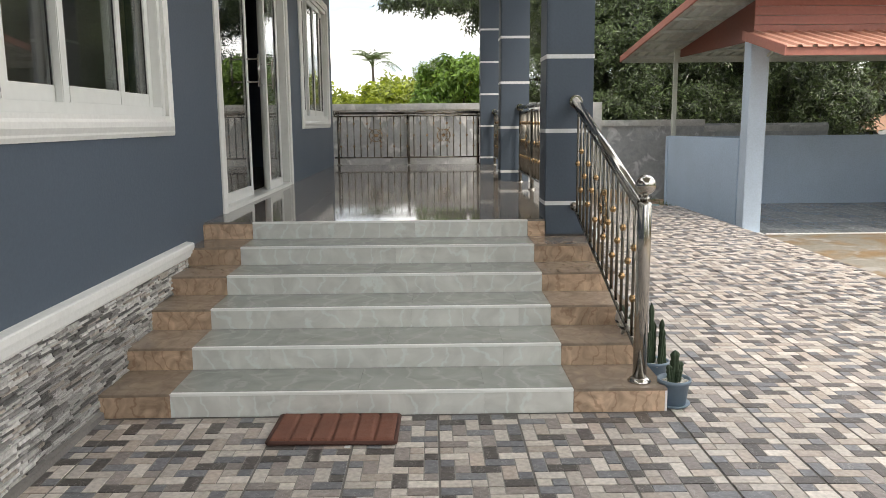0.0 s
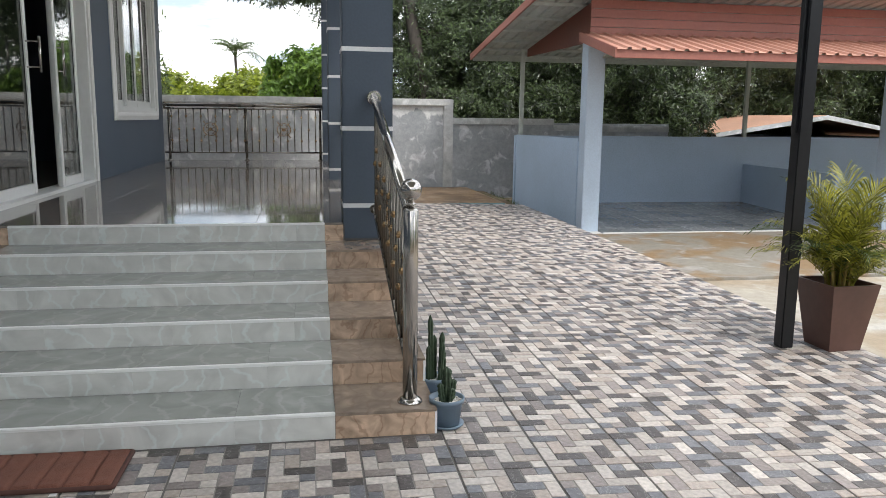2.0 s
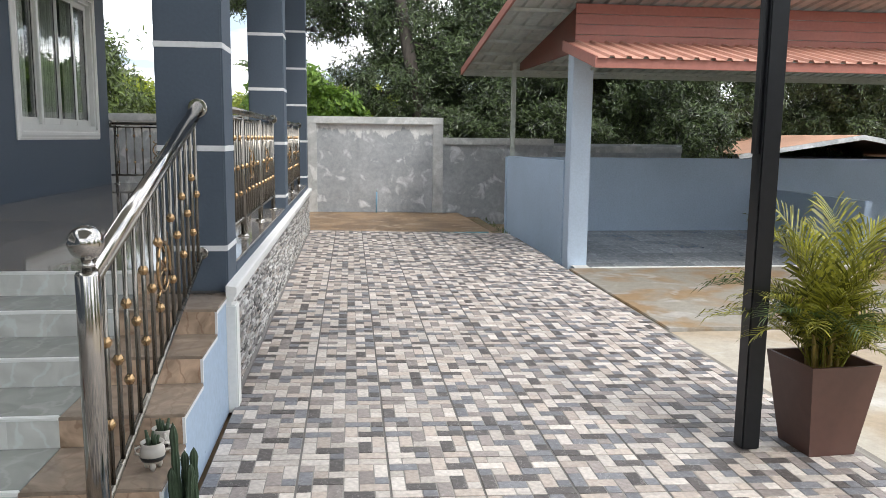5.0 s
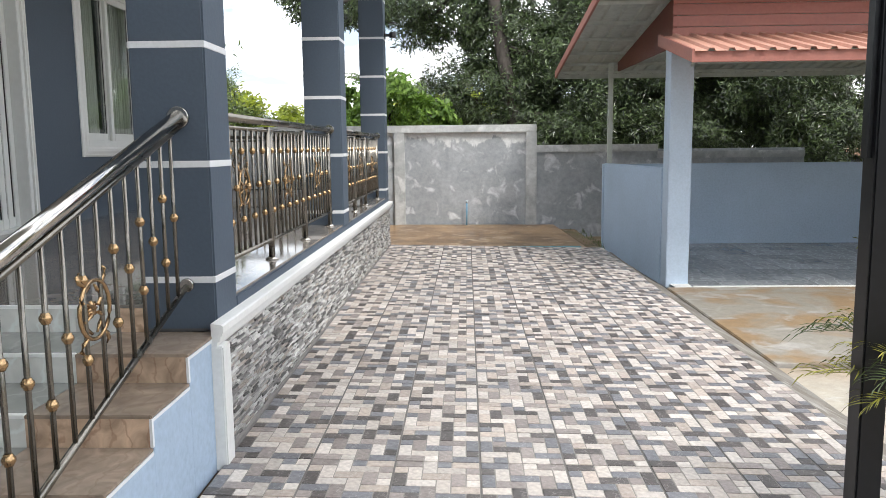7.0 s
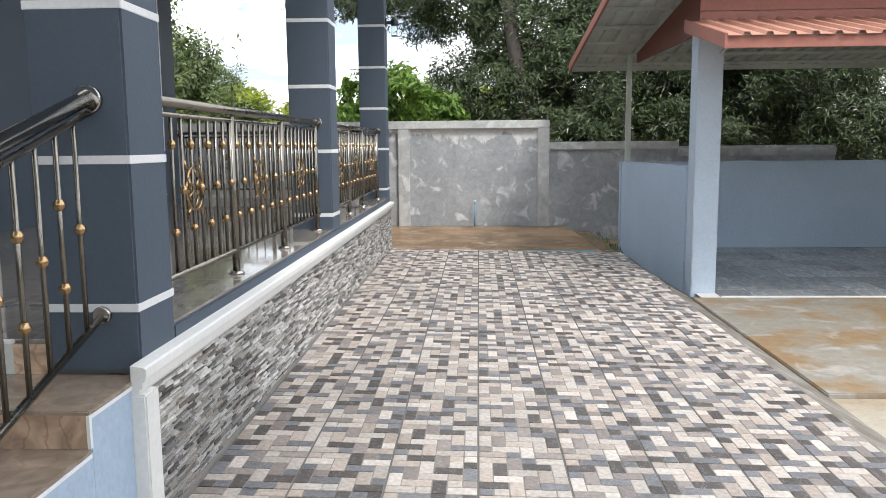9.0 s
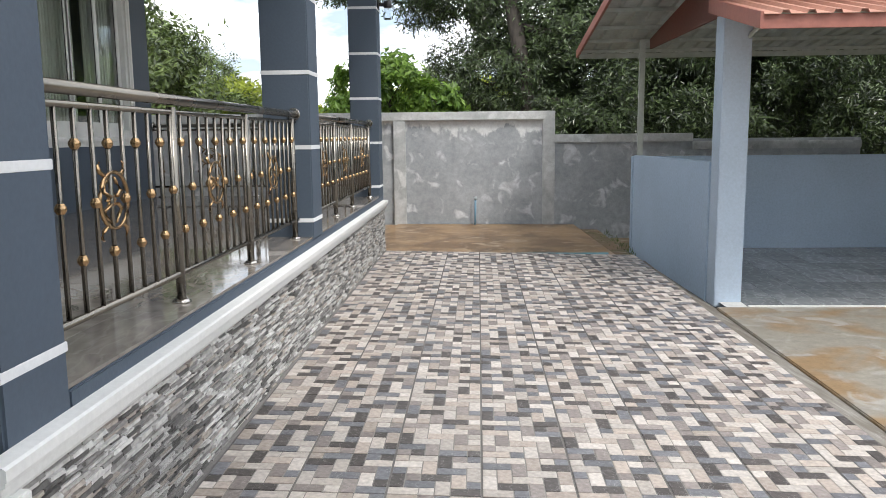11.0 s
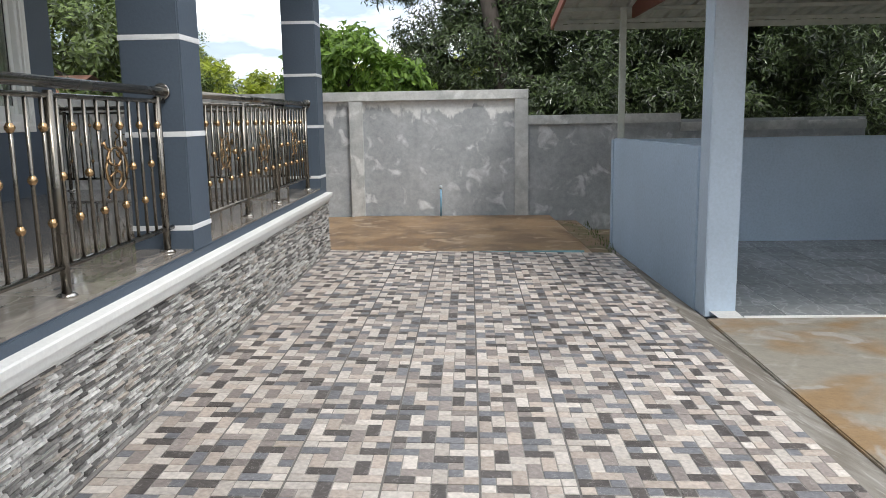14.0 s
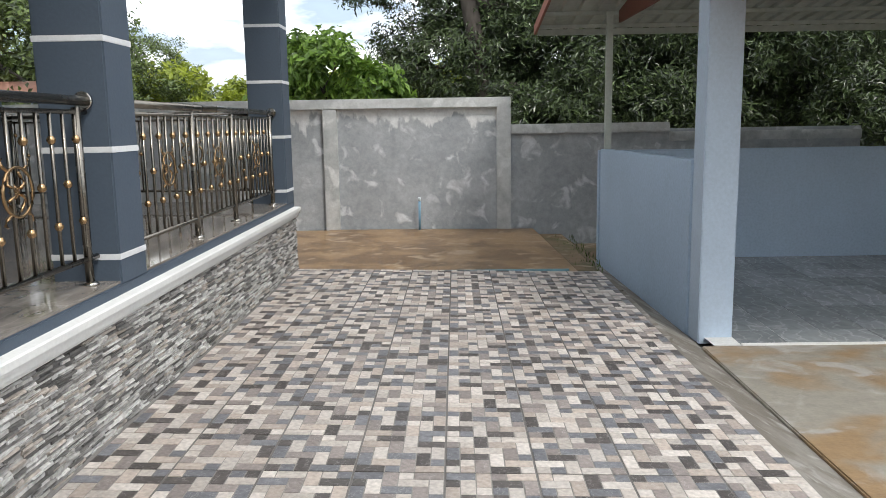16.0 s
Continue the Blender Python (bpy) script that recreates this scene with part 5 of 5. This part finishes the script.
for x, y, turn, size in ((9.5, 19.6, 1.3, 1.1), (13.2, 24.0, 2.9, 1.3), (17.6, 24.6, 4.2, 1.3), (22.0, 23.5, 0.6, 1.35), (27.0, 22.5, 2.0, 1.4), (7.8, 22.0, 5.1, 1.4), (20.0, 26.0, 3.3, 1.5)):
    copy_thing(first, Matrix.Translation((x, y, -0.2)) @ Matrix.Rotation(turn, 4, "Z") @ Matrix.Scale(size, 4))
tree("leafy_tree", "fresh green broad-leaved young tree above the wall", (1.5, 17.8, 0), 2.0, 0.05,
     [((0.1, 0, 2.2), (0.65, 0.55, 0.55), 1.0), ((0.65, -0.1, 1.9), (0.5, 0.45, 0.42), 0.7), ((-0.5, 0.1, 2.25), (0.5, 0.45, 0.45), 0.7), ((-0.75, 0, 1.75), (0.5, 0.4, 0.4), 0.5), ((0.95, 0, 1.7), (0.35, 0.3, 0.25), 0.3)],
     700, 0.15, 0.075, 3, BROAD, 31, 0.35, lean=(0.1, 0))
FAR_BLOBS = [((0, 0, 2.2), (1.8, 1.5, 1.5), 1.2), ((1.4, 0.3, 1.6), (1.3, 1.1, 1.1), 0.8), ((-1.3, 0, 1.7), (1.4, 1.1, 1.2), 0.9), ((0.3, 0, 3.4), (1.2, 1.0, 1.0), 0.7), ((-0.6, -0.3, 0.9), (1.6, 1.0, 0.9), 0.7), ((0.9, 0.2, 0.8), (1.4, 1.0, 0.8), 0.6)]
mid = tree("garden_tree", "bushy mid-green tree beyond the boundary wall", (-5.2, 24, 0), 2.4, 0.10, FAR_BLOBS, 1700, 0.13, 0.05, 4, GREEN, 41, group="garden trees")
for x, y, turn, size in ((-9.5, 26, 1.0, 1.15), (-15, 27, 2.2, 1.3), (-7.0, 34, 4.0, 1.05), (1.2, 36, 3.0, 0.95), (-21, 30, 0.4, 1.5)):
    copy_thing(mid, Matrix.Translation((x, y, 0)) @ Matrix.Rotation(turn, 4, "Z") @ Matrix.Scale(size, 4))
yel = tree("yellow_shrub", "bright yellow-green shrub beyond the boundary wall", (-1.3, 24, 0), 1.4, 0.06, [((0, 0, 1.5), (1.3, 1.0, 0.8), 1.0), ((1.0, 0, 1.2), (1.0, 0.8, 0.7), 0.7), ((-1.1, 0, 1.25), (1.0, 0.8, 0.7), 0.7), ((0.1, 0, 0.7), (1.6, 0.8, 0.6), 0.8)], 420, 0.17, 0.08, 5, YELLOW, 51, 0.2, group="yellow shrubs")
for x, y, turn, size in ((-4.2, 30, 1.0, 1.55), (-7.4, 28.5, 2.0, 1.5), (0.9, 26.5, 3.0, 1.3), (-11, 31, 0.5, 1.8), (3.2, 33, 1.7, 1.6), (-1.2, 31, 4.5, 1.45)):
    copy_thing(yel, Matrix.Translation((x, y, 0)) @ Matrix.Rotation(turn, 4, "Z") @ Matrix.Scale(size, 4))
# trees on the street side, seen in the glass
for x, y, turn, size in ((10.5, -7, 0.8, 1.2), (15, 0, 2.0, 1.3), (5, -10, 3.0, 1.2), (20, 7, 4.0, 1.4), (-1, -11, 5.0, 1.2)):
    copy_thing(mid, Matrix.Translation((x, y, -0.2)) @ Matrix.Rotation(turn, 4, "Z") @ Matrix.Scale(size, 4))
copy_thing(mid, Matrix.Translation((-4.3, 19.2, 0)) @ Matrix.Rotation(2.4, 4, "Z") @ Matrix.Scale(1.2, 4))
shed = thing("garden_shed", "small shed with a faded red roof beyond the wall", "shed", (-4.8, 17.4, 0))
part("wall", box(-1.6, 1.7, 0.1, 1.4, 0, 1.85), CAR_WALL, shed)
sr = Build().face([(-1.9, -0.1, 1.84), (2.0, -0.1, 1.84), (2.0, 0.75, 2.12), (-1.9, 0.75, 2.12)]).face([(-1.9, 0.75, 2.12), (2.0, 0.75, 2.12), (2.0, 1.6, 1.84), (-1.9, 1.6, 1.84)])
sr.face([(-1.9, -0.1, 1.80), (2.0, -0.1, 1.80), (2.0, -0.1, 1.84), (-1.9, -0.1, 1.84)])
part("roof", sr, RED_SHEET, shed, "faded red sheet roof")
# far palm
palm = thing("palm_tree", "tall distant coconut palm with a slim trunk", "tree", (-2.5, 45, 0))
part("trunk", Build().tube([(0, 0, -0.2), (0.1, 0, 2.2), (0.0, 0, 4.4)], [0.13, 0.10, 0.07], 8), BARK, palm)
rng = random.Random(9)
pf = [frond(rng, 1.7, 1.7, 3.5).mesh("palm_frond", PALM_DARK), frond(rng, 1.5, 1.3, 3.5).mesh("palm_frond", PALM_DARK)]
for i in range(20):
    m = Matrix.Translation((0, 0, 4.35)) @ Matrix.Rotation(i * 2.4, 4, "Z") @ Matrix.Rotation(rng.uniform(0.05, 0.85), 4, "Y")
    part("palm_frond", pf[i % 2], PALM_DARK, palm, m=m)

# neighbour's house beyond the carport
nb = thing("neighbour_house", "distant low house with a rust-coloured roof and pale eaves", "house", (14.4, 19.4, -0.1))
part("wall", box(-2.6, 2.8, 0, 4, 0, 1.05), CAR_WALL, nb)
nr = Build()
nr.face([(-3.2, -0.5, 1.15), (-0.2, -0.5, 1.62), (-0.2, 4.5, 1.62), (-3.2, 4.5, 1.15)]).face([(-0.2, -0.5, 1.62), (3.2, -0.5, 1.05), (3.2, 4.5, 1.05), (-0.2, 4.5, 1.62)])
nr.face([(-3.2, -0.5, 1.15), (-0.2, -0.5, 1.62), (-0.2, -0.5, 1.57), (-3.2, -0.5, 1.10)])
ro = part("roof", nr, FAR_ROOF, nb, "rust-coloured roof")
eb = Build()
eb.v = [(-3.2, -0.56, 1.04), (-0.2, -0.56, 1.51), (3.2, -0.56, 0.94), (3.2, -0.56, 1.05), (-0.2, -0.56, 1.62), (-3.2, -0.56, 1.15)]
eb.f, eb.smooth = [(0, 1, 4, 5), (1, 2, 3, 4)], [False, False]
part("barge_board", eb, CEMENT_FRAME, ro, "pale barge board")

# weeds at the foot of the far wall
wv, wf = [], []
r = random.Random(3)
for _ in range(150):
    p = Vector((r.uniform(4.6, 4.95), r.uniform(13.6, 16.1), -0.17))
    d = Vector((r.uniform(-0.5, 0.5), r.uniform(-0.5, 0.5), 1)).normalized()
    add_leaf(wv, wf, p, d, Vector((r.uniform(-1, 1), r.uniform(-1, 1), 0.1)), r.uniform(0.03, 0.10), 0.012)
wm = bpy.data.meshes.new("weeds")
wm.from_pydata(wv, [], wf)
wm.materials.append(GRASS)
tagged(new("weeds", wm), "sparse green weeds in the wet corner", "weeds", "", "stuff")

# ---- pieces: porch tiles, carport tiles, ledge stones, paving ----
pt = Build().chip(0.001, 0.599, 0.001, 0.599, 0, 0.012, 0.001).mesh("porch_tile", PORCH)
for j in range(13):
    y = PORCH_Y0 + 0.022 + 0.6 * j
    for i, x in enumerate((WALL_X + 0.002, WALL_X + 0.602, WALL_X + 1.202, WALL_X + 1.802)):
        if y + 0.6 > PORCH_Y1:
            sz = (PORCH_Y1 - 0.035 - y) / 0.6
        else:
            sz = 1.0
        if sz < 0.05:
            continue
        part("porch_tile", pt, PORCH, porch_ob, m=Matrix.Translation((x, y, PORCH_Z - 0.0125)) @ Matrix.Diagonal((1, sz, 1, 1)))
    sz = min(1.0, (PORCH_Y1 - 0.035 - y) / 0.6)
    if sz > 0.05:
        part("porch_tile", pt, PORCH, porch_ob, m=Matrix.Translation((WALL_X + 2.4025, y, PORCH_Z - 0.0125)) @ Matrix.Diagonal((0.449, sz, 1, 1)))
ct = Build().chip(0.003, 0.366, 0.003, 0.366, 0, 0.010, 0.002).mesh("carport_tile", CAR_TILE)
for j in range(9):
    for i in range(11):
        y = CP_Y0 + 0.002 + 0.3605 * j
        part("carport_tile", ct, CAR_TILE, car_floor, m=Matrix.Translation((5.50 + 0.369 * i, y, carport_z(y) - 0.006)) @ Matrix.Rotation(math.atan2(CP_Z1 - CP_Z0, CP_Y1 - CP_Y0), 4, "X") @ Matrix.Diagonal((1, 0.977, 1, 1)))

# ledge stones on the plinth and on the house wall
r = random.Random(77)


def stones(y0, y1, z0, z1, x):
    """Courses of split stone: (x, y, z, length, height, depth)."""
    z = z0
    while z < z1 - 0.006:
        h = min(r.uniform(0.009, 0.018), z1 - z)
        y = y0 - r.uniform(0, 0.1)
        while y < y1:
            ln = r.uniform(0.05, 0.16)
            a, b = max(y, y0), min(y + ln, y1)
            if b - a > 0.012:
                yield x, a, z, b - a, h, r.uniform(0.006, 0.024)
            y += ln
        z += h


SHAPES = []
for k in range(6):
    b = Build()
    j = [r.uniform(0.55, 1.0) for _ in range(4)]
    b.v = [(0, 0.0, 0.03), (0, 1.0, 0.03), (0, 1, 0.97), (0, 0, 0.97), (j[0], 0.03, 0.10), (j[1], 0.97, 0.10), (j[2], 0.97, 0.90), (j[3], 0.03, 0.90)]
    b.f = [(0, 1, 5, 4), (1, 2, 6, 5), (2, 3, 7, 6), (3, 0, 4, 7), (4, 5, 6, 7)]
    b.smooth = [False] * 5
    SHAPES.append(b)
SHAPE_MESH = [b.mesh("ledge_stone", LEDGE) for b in SHAPES]
plinth = bpy.data.objects["plinth"]
house = bpy.data.objects["wall_east"]
for owner, y0, y1, z0, z1, x, near in ((plinth, 5.905, PORCH_Y1 - 0.001, -0.016, 0.499, EDGE_X, (5.9, 7.05)), (house, HOUSE_Y0 + 3.0, 5.48, 0.004, 0.489, WALL_X, (3.4, 4.6))):
    rest, made = Build(), 0
    for sx, sy, sz, ln, h, dp in stones(y0, y1, z0, z1, x):
        k = r.randrange(6)
        if near[0] <= sy <= near[1] and made < 290:
            part("ledge_stone", SHAPE_MESH[k], LEDGE, owner, m=Matrix.Translation((sx, sy, sz)) @ Matrix.Diagonal((dp, ln, h, 1)))
            made += 1
            continue
        i = len(rest.v)
        rest.v += [(sx + a * dp, sy + b * ln, sz + c * h) for a, b, c in SHAPES[k].v]
        rest.f += [tuple(i + q for q in f) for f in SHAPES[k].f]
        rest.smooth += [False] * 5
    tagged(part("ledge_stones", rest, LEDGE, owner), "split grey ledge stone cladding", "", "", "stuff")


# paving tiles: each a square of small woven bricks
def weave(shift):
    """A 6 x 6 square cut out of herringbone: bricks two cells long, cut to one at the edges."""
    out = []
    for j in range(-1, 6):
        for i in range(-1, 6):
            k = (i - j + shift) % 4
            if k == 0:
                i0, i1 = max(i, 0), min(i + 2, 6)
                if j >= 0 and i1 > i0:
                    out.append((i0, j, i1 - i0, 1))
            elif k == 3:
                j0, j1 = max(j, 0), min(j + 2, 6)
                if i >= 0 and j1 > j0:
                    out.append((i, j0, 1, j1 - j0))
    return out


def touching(a, b):
    """Whether two bricks of a tile share an edge."""
    over_x = min(a[0] + a[2], b[0] + b[2]) - max(a[0], b[0])
    over_y = min(a[1] + a[3], b[1] + b[3]) - max(a[1], b[1])
    return (over_x > 0 and over_y == 0) or (over_x == 0 and over_y > 0)


WEAVES, TONES = [], []
cell = TILE / 6
for s in range(8):
    b = Build()
    q = random.Random(s)
    h = TILE / 2
    b.face([(-h + 0.0038, -h + 0.0038, -0.0028), (h - 0.0038, -h + 0.0038, -0.0028), (h - 0.0038, h - 0.0038, -0.0028), (-h + 0.0038, h - 0.0038, -0.0028)])
    tones = [6]
    bits = []
    for i, j, w, hh in weave(0):
        if q.random() < 0.04 and w * hh == 2:
            bits += [(i, j, 1, 1), (i + w - 1, j + hh - 1, 1, 1)]
        else:
            bits.append((i, j, w, hh))
    chosen = []
    for bit in bits:
        near = {c for o, c in chosen if touching(o, bit)}
        free = [c for c in (0, 0, 0, 1, 1, 1, 2, 2, 3, 3, 4, 4, 5, 5) if c not in near] or [0]
        tone = q.choice(free)
        chosen.append((bit, tone))
        i2, j2, w2, h2 = bit
        lo_x, hi_x = i2 * cell - h + (0.0050 if i2 == 0 else 0.0024), (i2 + w2) * cell - h - (0.0050 if i2 + w2 == 6 else 0.0024)
        lo_y, hi_y = j2 * cell - h + (0.0042 if j2 == 0 else 0.0024), (j2 + h2) * cell - h - (0.0042 if j2 + h2 == 6 else 0.0024)
        b.chip(lo_x, hi_x, lo_y, hi_y, -0.004, q.uniform(-0.0005, 0.0006), 0.0012)
        tones += [tone] * (len(b.f) - len(tones))
    WEAVES.append(b)
    TONES.append(tones)


def toned(me, tones):
    """Each brick of a tile takes its tone; the bed takes the joint's material."""
    for mat in PAVERS[1:] + [JOINT]:
        me.materials.append(mat)
    me.polygons.foreach_set("material_index", tones)
    return me


WEAVE_MESH = [toned(b.mesh("paving_tile", PAVER), c) for b, c in zip(WEAVES, TONES)]
rest, rest_tones = Build(), []
q = random.Random(12)
for cxi in range(-8, 8):
    for row in range(-11, 33):
        x, y = TILE_X0 + TILE * (cxi + 0.5), TILE_Y0 + TILE * (row + 0.5)
        if cxi < 0 and y > STAIR_Y:
            continue
        wide = 0.33 / TILE if cxi == 7 else 1.0
        x -= (1 - wide) * TILE / 2
        z = ground_z(x, y)
        slope = math.atan2(ground_z(x + 0.01, y) - ground_z(x - 0.01, y), 0.02)
        tilt = math.atan2(ground_z(x, y + 0.1) - ground_z(x, y - 0.1), 0.2)
        m = Matrix.Translation((x, y, z)) @ Matrix.Rotation(-slope, 4, "Y") @ Matrix.Rotation(tilt, 4, "X") @ Matrix.Diagonal((wide, 1, 1, 1)) @ Matrix.Rotation(math.pi * q.randrange(2), 4, "Z")
        k = q.randrange(8)
        if y > 1.4:
            part("paving_tile", WEAVE_MESH[k], PAVER, pavement, m=m)
        else:
            i = len(rest.v)
            rest_tones += TONES[k]
            rest.v += [tuple(m @ Vector(p)) for p in WEAVES[k].v]
            rest.f += [tuple(i + a for a in f) for f in WEAVES[k].f]
            rest.smooth += [False] * len(WEAVES[k].f)
tagged(part("paving_tiles", toned(rest.mesh("paving_tiles", PAVER), rest_tones), PAVER, pavement), "weave-patterned paving tiles under the canopy", "", "", "stuff")
